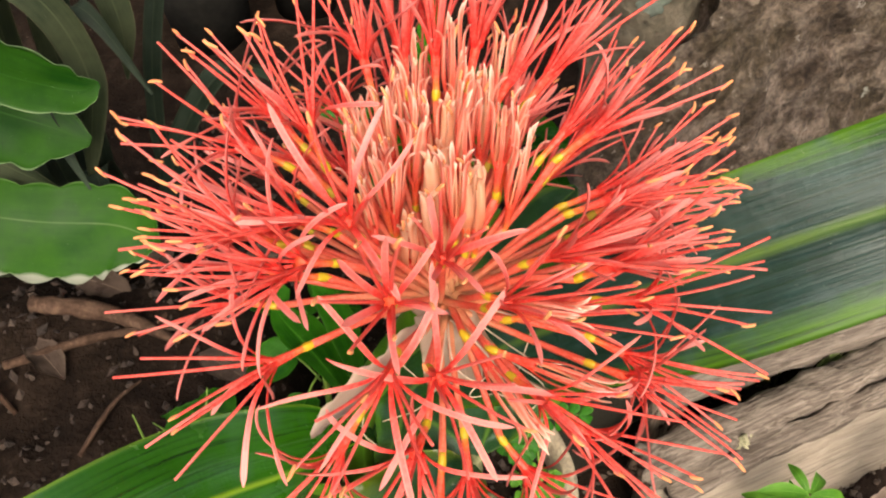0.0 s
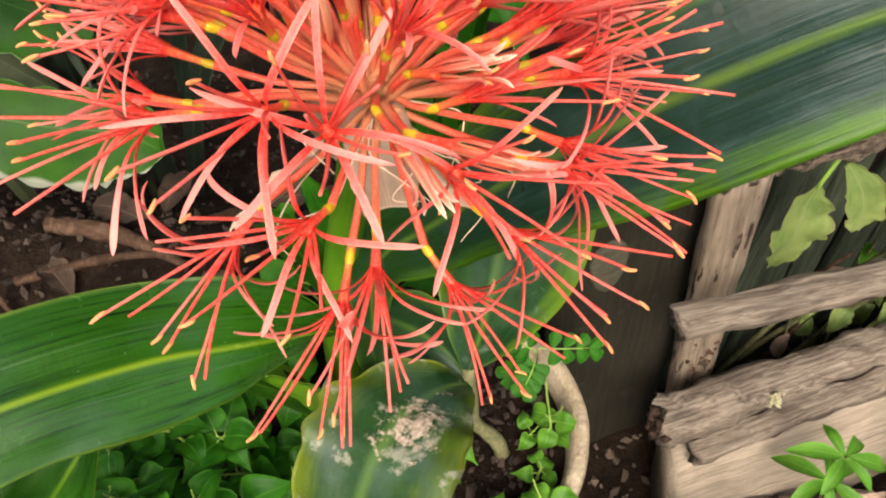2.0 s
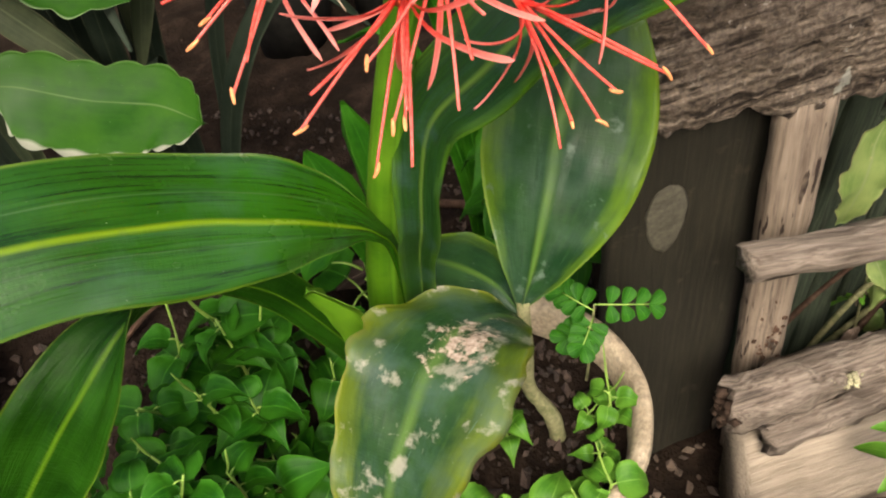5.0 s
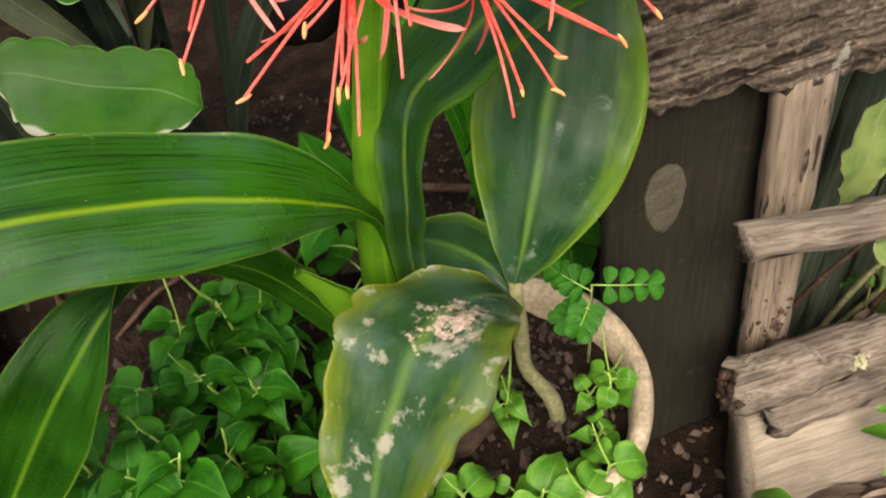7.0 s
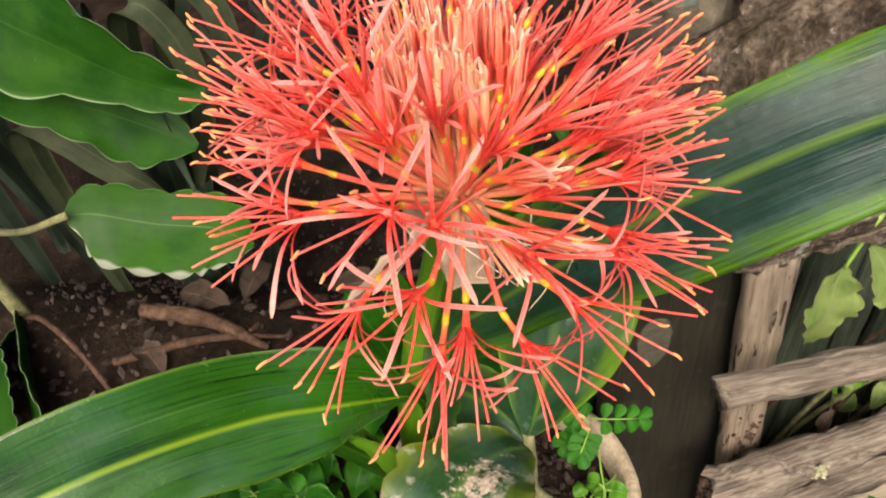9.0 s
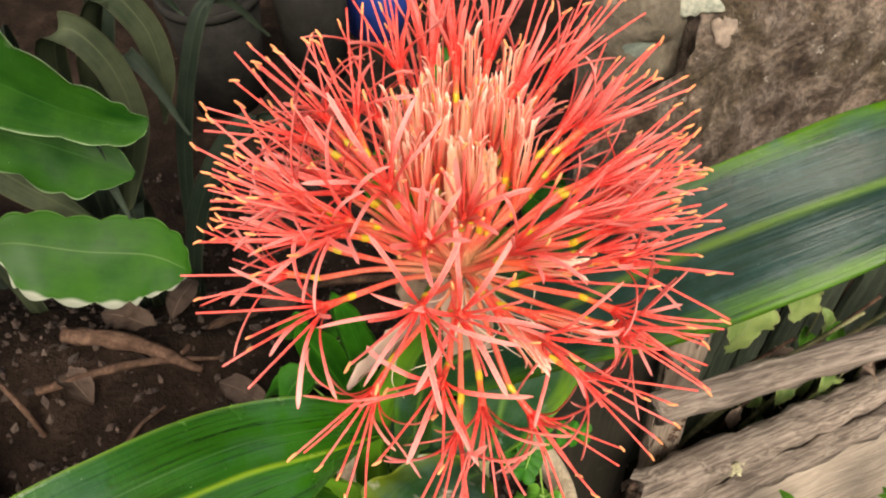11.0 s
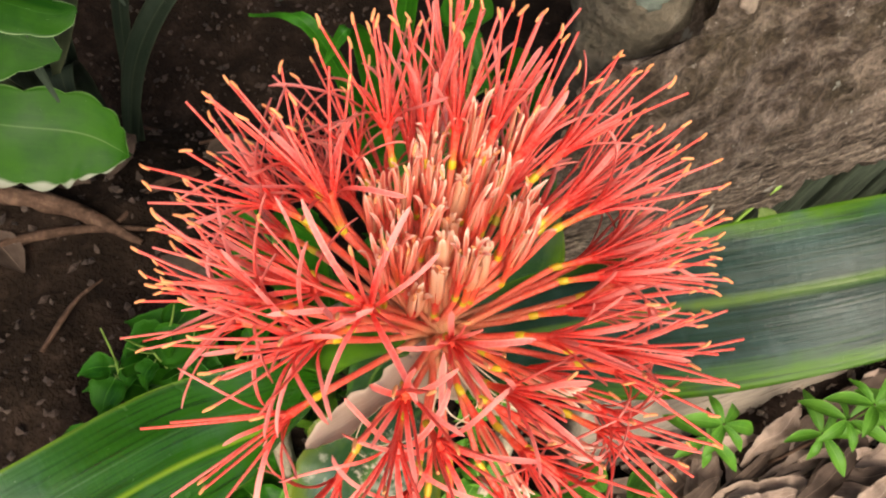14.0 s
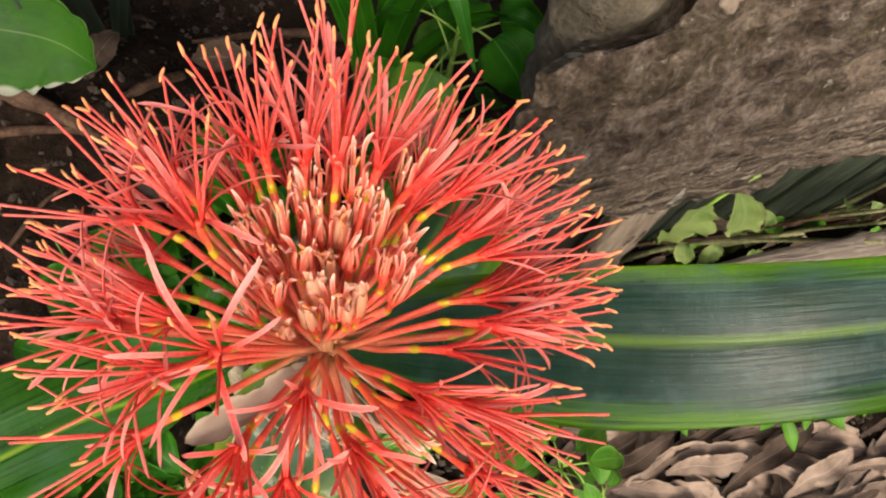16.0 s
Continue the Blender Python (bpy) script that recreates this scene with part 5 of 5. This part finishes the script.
BRIGHT_HEARTS = [heart_blade(sz, i * 2.7 + 8, WEED) for i, sz in enumerate((0.058, 0.044))]
build_shrub("leafy_shrub", "low leafy green shrub behind the bloom", (0.04, 0.44, -0.14), 0.34, 20, 0.055, BIG_HEARTS + BRIGHT_HEARTS)
build_shrub("leafy_shrub", "low leafy green shrub at the log's end", (0.02, 0.36, -0.12), 0.24, 9, 0.03, BIG_HEARTS[1:])
build_shrub("leafy_shrub", "small green shrub beside the raised bed", (-0.10, 0.31, -0.02), 0.17, 10, 0.03, BIG_HEARTS[1:] + HEARTS[:1])

# curled shoot behind the stalk
shoot = thing("leaf_shoot", "young curled bright green leaf shoot in the pot", "plant", (-0.055, 0.262, 0.03))
HSH = Matrix.Translation((0.055, -0.262, -0.03))
part("leaf", blade("leaf", [(-0.055, 0.262, 0.02, 0.9, -0.3, 0, 0.004), (-0.06, 0.262, 0.12, 0.9, -0.3, 0, 0.006), (-0.070, 0.262, 0.205, 0.9, -0.3, 0, 0.013), (-0.075, 0.264, 0.240, 0.9, -0.3, 0, 0.011), (-0.077, 0.268, 0.266, 0.9, -0.3, 0, 0.001)], HERB, 30, 8, 0.9, 0.06, seed=3.0), shoot, "", HSH)
part("leaf", blade("leaf", [(-0.055, 0.262, 0.02, 0.9, 0.3, 0, 0.004), (-0.07, 0.264, 0.12, 0.9, 0.3, 0, 0.006), (-0.088, 0.264, 0.190, 0.9, 0.3, 0, 0.014), (-0.098, 0.266, 0.215, 0.9, 0.3, 0, 0.010), (-0.104, 0.268, 0.232, 0.9, 0.3, 0, 0.001)], HERB, 30, 8, 0.5, 0.06, seed=8.0), shoot, "", HSH)
# young leaf sheaths at the lily's foot and a third broad leaf
lily_part("sheath", blade("sheath", [(-0.058, 0.185, 0.10, 0.8, -0.5, 0, 0.012), (-0.066, 0.168, 0.18, 0.8, -0.5, 0, 0.013), (-0.070, 0.158, 0.222, 0.8, -0.5, 0, 0.011), (-0.076, 0.152, 0.246, 0.8, -0.5, 0, 0.002)], LILY_STEM, 24, 8, 0.7, 0.05, 0.001, seed=6.0), "yellow-green leaf sheath")
part("leaf", blade("leaf", [(0.020, 0.185, 0.186, 0.3, 0.9, 0, 0.004), (0.004, 0.200, 0.196, 0.2, 0.9, 0.2, 0.018), (-0.020, 0.214, 0.196, 0.2, 0.9, 0.2, 0.024), (-0.045, 0.225, 0.188, 0.2, 0.9, 0.2, 0.016), (-0.062, 0.232, 0.178, 0.2, 0.9, 0.2, 0.001)], BROAD, 36, 12, 0.2, 0.05, 0.0008, seed=12.0), broad, "small dark leaf behind", HB)

# ---- feathery seedling over the rim, with paired round leaflets ----
feather = thing("feathery_seedling", "seedling with paired small round green leaflets", "herb", (0.061, 0.256, 0.03))
part("stem", tube("stem", [(0, 0, -0.01), (0.001, -0.008, 0.05), (0.0, -0.018, 0.105)], [0.0012, 0.0010, 0.0007], STALK, 6, 8), feather)
LEAFLET = blade("leaflet", [(0, 0, 0, 0, 1, 0, 0.0008), (0.003, 0, 0, 0, 1, 0, 0.0028), (0.0070, 0, 0.0004, 0, 1, 0, 0.0046), (0.0098, 0, 0, 0, 1, 0, 0.0041), (0.0114, 0, -0.0004, 0, 1, 0, 0.0008)], HERB, 12, 4, 0.1, 0, 0.0003)
for k, (az, drop, ln) in enumerate(((8, 8, 0.034), (150, -10, 0.022), (250, 15, 0.020), (200, 25, 0.018))):
    m = Matrix.Translation((0, -0.018, 0.105 - 0.006 * k)) @ pose(0, 0, 0, 48 * math.cos(radians(az)), drop, az)
    frond = part("frond", tube("frond", [(0, 0, 0), (ln * 0.5, 0, 0.002), (ln, 0, 0)], [0.0005, 0.0004], HERB_STEM, 5, 6), feather, "", m)
    for j in range(4):
        for side in (-1, 1):
            part("leaflet", LEAFLET, frond, "", pose(ln * (0.28 + 0.24 * j), 0, 0.001, side * 8, rng.uniform(-8, 8), side * (80 - 14 * j)))

# ---- climbing leaves on the fence ----
vine = thing("climbing_vine", "limp pale green vine leaves hanging on the fence", "vine", (0.243, 0.329, 0.246))
HV = Matrix.Translation((-0.235, -0.30, -0.27))
part("stem", tube("stem", [(0.235, 0.300, 0.275), (0.228, 0.297, 0.25), (0.222, 0.293, 0.228)], [0.0022, 0.0018, 0.0014], HERB_STEM, 6, 8), vine, "", HV)
part("leaf", blade("leaf", [(0.222, 0.293, 0.230, 0.95, 0.3, 0, 0.003), (0.219, 0.290, 0.215, 0.95, 0.3, 0.05, 0.017), (0.220, 0.288, 0.192, 0.95, 0.3, 0.1, 0.021), (0.219, 0.289, 0.168, 0.95, 0.3, 0, 0.014), (0.216, 0.291, 0.146, 0.95, 0.3, 0, 0.004)], VINE, 36, 10, 0.25, 0.14, 0.0005, seed=2.0, bite=0.4), vine, "", HV)
part("leaf", blade("leaf", [(0.236, 0.299, 0.245, 0.95, 0.3, 0, 0.003), (0.250, 0.294, 0.226, 0.8, 0.3, 0.4, 0.013), (0.258, 0.292, 0.203, 0.8, 0.3, 0.4, 0.013), (0.260, 0.294, 0.186, 0.8, 0.3, 0.3, 0.002)], VINE, 30, 8, 0.3, 0.16, 0.0005, seed=5.0, bite=0.4), vine, "", HV)
SPRIG_LEAVES = [blade("leaf", [(0, 0, 0, 0, 1, 0, 0.0012), (ln * 0.25, 0, 0.003, 0, 1, 0.1, ln * wd), (ln * 0.55, 0, -0.002, 0, 1, -0.1, ln * wd * 1.1), (ln * 0.85, 0, -0.010, 0, 1, 0, ln * wd * 0.5), (ln, 0, -0.016, 0, 1, 0, 0.0004)], m, 20, 8, 0.25, 0.2, 0.0004, seed=ln * 100, bite=0.35)
                for ln, wd, m in ((0.026, 0.30, VINE), (0.038, 0.20, VINE), (0.026, 0.32, WEED), (0.036, 0.16, DRY))]
for i, (x, y, z, a) in enumerate(((0.27, 0.335, 0.10, -70), (0.31, 0.345, 0.17, -50), (0.345, 0.36, 0.13, -110), (0.36, 0.34, 0.09, 10), (0.40, 0.37, 0.17, -40), (0.44, 0.36, 0.12, -80), (0.30, 0.36, 0.05, 30), (0.47, 0.39, 0.19, -30))):
    climb = thing("climbing_leaf_sprig", "wilting green and dry sprig growing through the fence", "sprig", (x, y + 0.035, -0.18), "fence sprigs")
    part("stem", tube("stem", [(0.05, 0.02, -0.01), (0.025, 0.010, (z + 0.14) * 0.55), (0, -0.02, z + 0.14)], [0.0017, 0.0013, 0.0009], STALK, 5, 8), climb)
    for k in range(4):
        f = 1 - 0.16 * k
        part("leaf", SPRIG_LEAVES[(i + k) % 4], climb, "", Matrix.Translation((0.009 * k, -0.02 + 0.008 * k, (z + 0.14) * f)) @ pose(0, 0, 0, 0, 0, a + 97 * k) @ pose(0, 0, 0, rng.uniform(-40, 40), rng.uniform(10, 70), 0))
# dry plant stems leaning behind the rails, filed under reeds
for i in range(11):
    x, lean, h = 0.215 + i * 0.026 + rng.uniform(-0.01, 0.01), rng.uniform(-0.04, 0.16), rng.uniform(0.26, 0.37)
    stem = tagged(new("dry_reed", tube("dry_reed", [(0, 0, 0), (lean * 0.4, -0.012, h * 0.5), (lean, -0.03 - rng.uniform(0, 0.02), h)], [0.0030, 0.0026, 0.0016], STALK if i % 3 else BARK, 6, 10, 0.2)), "thin leaning dry stem behind the fence rails", "reed", "dry reeds")
    stem.matrix_basis = Matrix.Translation((x, 0.365 + 0.35 * (x - 0.215) + rng.uniform(-0.012, 0.012), -0.15))


# ---- narrow-leaved weeds before the fence ----
LANCE = [blade("leaf", [(0, 0, 0, 0, 1, 0, 0.0012), (ln * 0.3, 0, 0.003, 0, 1, 0, ln * 0.13), (ln * 0.6, 0, 0.003, 0, 1, 0, ln * 0.15), (ln * 0.85, 0, -0.001, 0, 1, 0, ln * 0.08), (ln, 0, -0.004, 0, 1, 0, 0.0004)], WEED, 14, 6, 0.25, 0.03, 0.0004, seed=ln * 300) for ln in (0.043, 0.036, 0.028)]


def build_weed(at, height, whorls, tilt):
    weed = thing("whorled_weed", "bright green weed with narrow leaves in whorls", "weed", at, "weeds before the fence")
    top = Vector((tilt[0], tilt[1], height))
    part("stem", tube("stem", [(0, 0, -0.01), tuple(top * 0.5 + Vector((0.004, 0, 0))), tuple(top)], [0.0020, 0.0015, 0.0010], BARK, 6, 10), weed, "thin dark stem")
    for w in range(whorls):
        p = top * (1 - 0.22 * w)
        for i in range(6):
            part("leaf", LANCE[(i + w) % 3], weed, "", Matrix.Translation(p) @ pose(0, 0, 0, 0, 0, i * 60 + w * 30 + rng.uniform(-12, 12)) @ pose(0.001, 0, 0, rng.uniform(-15, 15), rng.uniform(-15, 30), 0))


for at, h, w, tilt in (((0.28, 0.205, -0.13), 0.15, 2, (0.01, 0.02)), ((0.40, 0.225, -0.13), 0.17, 3, (0.02, 0.02)), ((0.50, 0.27, -0.13), 0.12, 2, (0.0, 0.0))):
    build_weed(at, h, w, tilt)

# broad oval-leaved weeds over the litter
OVALS = [blade("leaf", [(0, 0, 0, 0, 1, 0, 0.0012), (ln * 0.25, 0, 0.003, 0, 1, 0, ln * 0.22), (ln * 0.55, 0, 0.003, 0, 1, 0, ln * 0.27), (ln * 0.85, 0, -0.002, 0, 1, 0, ln * 0.15), (ln, 0, -0.005, 0, 1, 0, 0.0005)], WEED, 18, 8, 0.15, 0.05, 0.0004, seed=ln * 200) for ln in (0.050, 0.042, 0.032)]
build_shrub("oval_leaved_weed", "vivid green weed with broad oval leaves", (0.205, 0.150, -0.13), 0.13, 11, 0.030, OVALS)
build_shrub("oval_leaved_weed", "vivid green weed with broad oval leaves", (0.165, 0.120, -0.13), 0.11, 9, 0.026, OVALS)
build_shrub("oval_leaved_weed", "vivid green weed with broad oval leaves", (0.250, 0.125, -0.13), 0.09, 7, 0.024, OVALS[1:])

# ---- dry leaves, bark, sticks ----
for i in range(92):
    large = i % 8 == 0
    x, y = rng.uniform(0.14, 0.56), rng.uniform(0.05, 0.235)
    if x < 0.21 and y > 0.12:
        y -= 0.11
    ln, w, a = rng.uniform(0.16, 0.28) if large else rng.uniform(0.05, 0.16), rng.uniform(0.024, 0.036) if large else rng.uniform(0.005, 0.016), rng.uniform(0, 6.28) if i % 4 == 1 else rng.uniform(0.0, 0.8)
    c, sn = math.cos(a), math.sin(a)
    z = ground_z(x, y) + (0.006 if large else 0.008 + 0.009 * (i % 4))
    b = rng.uniform(0.2, 0.9)
    rows = [(x, y, z, -sn, c, 0.2, 0.002), (x + c * ln * 0.3, y + sn * ln * 0.3 + 0.008 * b, z + 0.008 * b, -sn, c, b * 0.5, w * 0.8), (x + c * ln * 0.6, y + sn * ln * 0.6 - 0.006 * b, z + 0.010 * b, -sn, c, -b * 0.5, w),
            (x + c * ln * 0.85, y + sn * ln * 0.85, z + 0.004, -sn, c, 0.4, w * 0.7), (x + c * ln, y + sn * ln, z, -sn, c, 0, 0.001)]
    leaf_thing("dry_leaf", "large ridged brown dry leaf on the ground" if large else "narrow curled brown dry leaf on the ground", "dry leaf", rows, DRY if i % 3 != 1 else DEAD, "dry leaves", n=40, k=26 if large else 10, fold=rng.uniform(0.05, 0.3) if large else rng.uniform(0.1, 0.7),
               wave=0.2, pleat=0.045 if large else 0.02, bite=0.35, thick=0.0005, seed=i * 1.3)
for i, (x, y, ln, w, a) in enumerate(((-0.198, 0.322, 0.055, 0.011, -0.5), (-0.172, 0.222, 0.03, 0.010, 1.0), (-0.30, 0.30, 0.05, 0.012, 2.4), (-0.14, 0.35, 0.05, 0.012, 0.6), (-0.26, 0.40, 0.05, 0.012, 1.3), (-0.33, 0.41, 0.06, 0.014, -0.3), (-0.12, 0.42, 0.06, 0.015, 2.2), (-0.2, 0.47, 0.06, 0.015, 0.2))):
    c, sn = math.cos(a), math.sin(a)
    z = ground_z(x, y) + 0.008
    rows = [(x, y, z, -sn, c, 0.2, 0.001), (x + c * ln * 0.35, y + sn * ln * 0.35, z + 0.006, -sn, c, 0.3, w), (x + c * ln * 0.75, y + sn * ln * 0.75, z + 0.004, -sn, c, 0.1, w * 0.8), (x + c * ln, y + sn * ln, z - 0.002, -sn, c, 0, 0.001)]
    leaf_thing("dry_leaf", "brown dead leaf lying on dark soil", "dry leaf", rows, DEAD, "dry leaves", n=20, k=8, fold=0.4, wave=0.2, thick=0.0005, seed=i * 2.1)
for i, (x0, y0, x1, y1, r) in enumerate(((-0.343, 0.366, -0.215, 0.335, 0.0075), (-0.196, 0.44, -0.238, 0.352, 0.005), (-0.35, 0.31, -0.20, 0.35, 0.004), (-0.10, 0.50, -0.30, 0.56, 0.007), (-0.03, 0.60, -0.22, 0.52, 0.005), (-0.27, 0.235, -0.24, 0.30, 0.002))):
    z0, z1 = ground_z(x0, y0) + r * 0.7, ground_z(x1, y1) + r * 0.7
    stick = tagged(new("stick", tube("stick", [(0, 0, 0), ((x1 - x0) * 0.5, (y1 - y0) * 0.5 + 0.008, (z1 - z0) * 0.5 + 0.004), (x1 - x0, y1 - y0, z1 - z0)], [r, r * 1.1, r * 0.8, r * 0.4], BARK, 9, 18, 0.35)), "reddish brown dead stick on the soil", "stick", "sticks")
    stick.matrix_basis = Matrix.Translation((x0, y0, z0))
chunk = tagged(new("wood_chunk", tube("wood_chunk", [(0, 0, 0), (0.02, 0.014, 0.012), (0.045, 0.03, 0.016)], [0.009, 0.011, 0.011, 0.007], ROTTEN, 9, 12, 0.4)), "dark rotten wood chunk in the pot", "wood chunk")
chunk.matrix_basis = Matrix.Translation((-0.045, 0.165, 0.034))


# ---- crumbs of soil, chips and pebbles ----
def build_crumbs(name, count, area, sizes, material, label, height=ground_z, seed=1):
    r = random.Random(seed)
    verts, faces = [], []
    for _ in range(count):
        while True:
            x, y = r.uniform(area[0], area[1]), r.uniform(area[2], area[3])
            z = height(x, y)
            if z is not None:
                break
        q = r.uniform(*sizes)
        turn = Euler((r.uniform(0, 6), r.uniform(0, 6), r.uniform(0, 6))).to_matrix()
        k = len(verts)
        sx, sy, sz = q * r.uniform(0.6, 1.5), q * r.uniform(0.5, 1.0), q * r.uniform(0.3, 0.8)
        for v in ((1, 0.2, 0), (-1, 0, 0.2), (0, 1, 0.1), (0.2, -1, 0), (0, 0.1, 1), (0.1, 0, -1)):
            p = turn @ Vector((v[0] * sx, v[1] * sy, v[2] * sz))
            verts.append((x + p.x, y + p.y, z + q * 0.3 + p.z))
        faces += [tuple(k + i for i in f) for f in ((0, 2, 4), (2, 1, 4), (1, 3, 4), (3, 0, 4), (2, 0, 5), (1, 2, 5), (3, 1, 5), (0, 3, 5))]
    return tagged(new(name, mesh_from(name, verts, faces, None, material, False)), label, "soil crumbs", "", "stuff")


def island_mat(name, stops, rough=0.9):
    m, nt, b = mat(name)
    g = nt.nodes.new("ShaderNodeNewGeometry")
    col = ramp(nt, g.outputs["Random Per Island"], *stops)
    n = noise_tex(nt, 300, 4)
    col = mix(nt, 0.6, col, ramp(nt, n, (0.3, (0.45, 0.45, 0.45)), (0.7, (1.2, 1.15, 1.1))), "MULTIPLY")
    nt.links.new(col, b.inputs["Base Color"])
    b.inputs["Roughness"].default_value = rough
    bump(nt, b, n, 0.8, 0.002)
    return m


CRUMB = island_mat("crumbs", ((0.0, (0.014, 0.009, 0.006)), (0.65, (0.042, 0.027, 0.019)), (0.93, (0.050, 0.035, 0.025)), (1.0, (0.070, 0.052, 0.040))))
build_crumbs("soil_crumbs", 1900, (-0.5, 0.1, 0.1, 0.8), (0.0015, 0.006), CRUMB, "dark soil crumbs, chips and small stones", seed=3)
build_crumbs("ground_litter", 2200, (0.1, 0.75, -0.05, 0.45), (0.002, 0.008), island_mat("litter", ((0.0, (0.03, 0.021, 0.015)), (0.6, (0.09, 0.066, 0.048)), (1.0, (0.20, 0.16, 0.12)))), "brown leaf litter and chips on the ground", seed=4)
build_crumbs("pot_crumbs", 420, (-0.085, 0.09, 0.13, 0.30), (0.0012, 0.0055), CRUMB, "soil crumbs and gravel in the pot", lambda x, y: 0.032 if math.hypot(x - 0.002, y - 0.215) < 0.082 else None, 5)


# ---- blue tub and grey pots far behind ----
def turned(name, prof, material, n=40):
    """A closed profile turned round the upright axis."""
    k = len(prof)
    verts = [(r * math.cos(2 * math.pi * i / n), r * math.sin(2 * math.pi * i / n), z) for i in range(n) for r, z in prof]
    faces = [(i * k + j, ((i + 1) % n) * k + j, ((i + 1) % n) * k + (j + 1) % k, i * k + (j + 1) % k) for i in range(n) for j in range(k)]
    return mesh_from(name, verts, faces, None, material)


def build_tub(name, label, category, at, r0, r1, h, material, tilt=0):
    tub = thing(name, label, category, m=pose(*at, 0, tilt, 0))
    part("body", turned("body", [(0.001, 0), (r0, 0), (r0 + (r1 - r0) * 0.5, h * 0.5), (r1, h * 0.93), (r1 * 0.94, h * 0.93), (r0 * 0.95, h * 0.1), (0.001, h * 0.08)], material), tub)
    part("rim", turned("rim", [(r1 * 0.95, h * 0.93), (r1 * 1.06, h * 0.935), (r1 * 1.08, h * 0.95), (r1 * 1.07, h * 0.995), (r1 * 1.02, h), (r1 * 0.95, h * 0.99)], material), tub)


MOSSY = rough_mat("mossy_bark", ((0.3, (0.068, 0.062, 0.045)), (0.55, (0.130, 0.117, 0.090)), (0.75, (0.20, 0.186, 0.155))), 40, 220, 0.95, 0.004)
FLAKE = rough_mat("lichen_flake", ((0.3, (0.085, 0.115, 0.098)), (0.6, (0.15, 0.185, 0.160))), 60, 300, 0.95, 0.001)
to_log = log.matrix_basis.inverted()
stub = part("branch_stub", tube("branch_stub", [tuple(to_log @ Vector(p)) for p in ((0.120, 0.362, 0.18), (0.105, 0.355, 0.37), (0.098, 0.355, 0.46), (0.090, 0.362, 0.64))], [0.030, 0.031, 0.030, 0.027], MOSSY, 30, 44, 0.22), log, "mossy grey-brown upright branch stub")


def flake(name, w, h, seed, material):
    """A thin uneven crust with a ragged outline, lying in its own x and z."""
    n, rim = 34, []
    for i in range(n):
        c, sn = math.cos(2 * math.pi * i / n), math.sin(2 * math.pi * i / n)
        q = 1 + 0.55 * noise.noise(Vector((c * 1.3, sn * 1.3, seed))) + 0.22 * noise.noise(Vector((c * 4, sn * 4, seed + 5)))
        rim.append((w * c * q, h * sn * q))
    rings = [[(x * q, y + 0.0005 * noise.noise(Vector((x * q * 150, z * q * 150, seed))), z * q) for x, z in rim] for q, y in ((1.0, 0.004), (1.0, -0.0003), (0.94, -0.0010), (0.6, -0.0014), (0.25, -0.0015))]
    return loft(name, rings, material)


WHITISH = rough_mat("white_lichen", ((0.3, (0.13, 0.15, 0.115)), (0.6, (0.28, 0.30, 0.245))), 80, 300, 0.95, 0.001)
BARE = rough_mat("bare_wood_patch", ((0.3, (0.15, 0.120, 0.093)), (0.6, (0.24, 0.20, 0.16))), 60, 300, 0.95, 0.001)
for x, y, z, nx, ny, nz, w, h, seed, host, m in ((0.100, 0.3255, 0.412, -0.05, -1, 0.05, 0.008, 0.009, 2.0, stub, FLAKE), (0.1065, 0.327, 0.424, 0.15, -1, 0.1, 0.0035, 0.012, 3.4, stub, FLAKE),
                                                 (0.082, 0.331, 0.440, -0.5, -0.9, 0.1, 0.004, 0.007, 6.3, stub, BARE), (0.129, 0.335, 0.4355, -0.2, -0.75, 0.6, 0.014, 0.009, 8.0, log, WHITISH), (0.1438, 0.324, 0.4233, -0.1, -0.8, 0.55, 0.006, 0.009, 11.0, log, BARE)):
    turn = Vector((nx, ny, nz)).to_track_quat("-Y", "Z").to_matrix().to_4x4()
    part("wood_scar" if m is BARE else "lichen_flake", flake("crust", w, h, seed, m), host, "bare beige patch" if m is BARE else "pale grey-green lichen flake", to_log @ Matrix.Translation((x, y, z)) @ turn)
build_tub("blue_bucket", "dark blue plastic bucket standing in the shade", "bucket", (-0.12, 1.17, -0.15), 0.05, 0.068, 0.16, BLUE, 6)
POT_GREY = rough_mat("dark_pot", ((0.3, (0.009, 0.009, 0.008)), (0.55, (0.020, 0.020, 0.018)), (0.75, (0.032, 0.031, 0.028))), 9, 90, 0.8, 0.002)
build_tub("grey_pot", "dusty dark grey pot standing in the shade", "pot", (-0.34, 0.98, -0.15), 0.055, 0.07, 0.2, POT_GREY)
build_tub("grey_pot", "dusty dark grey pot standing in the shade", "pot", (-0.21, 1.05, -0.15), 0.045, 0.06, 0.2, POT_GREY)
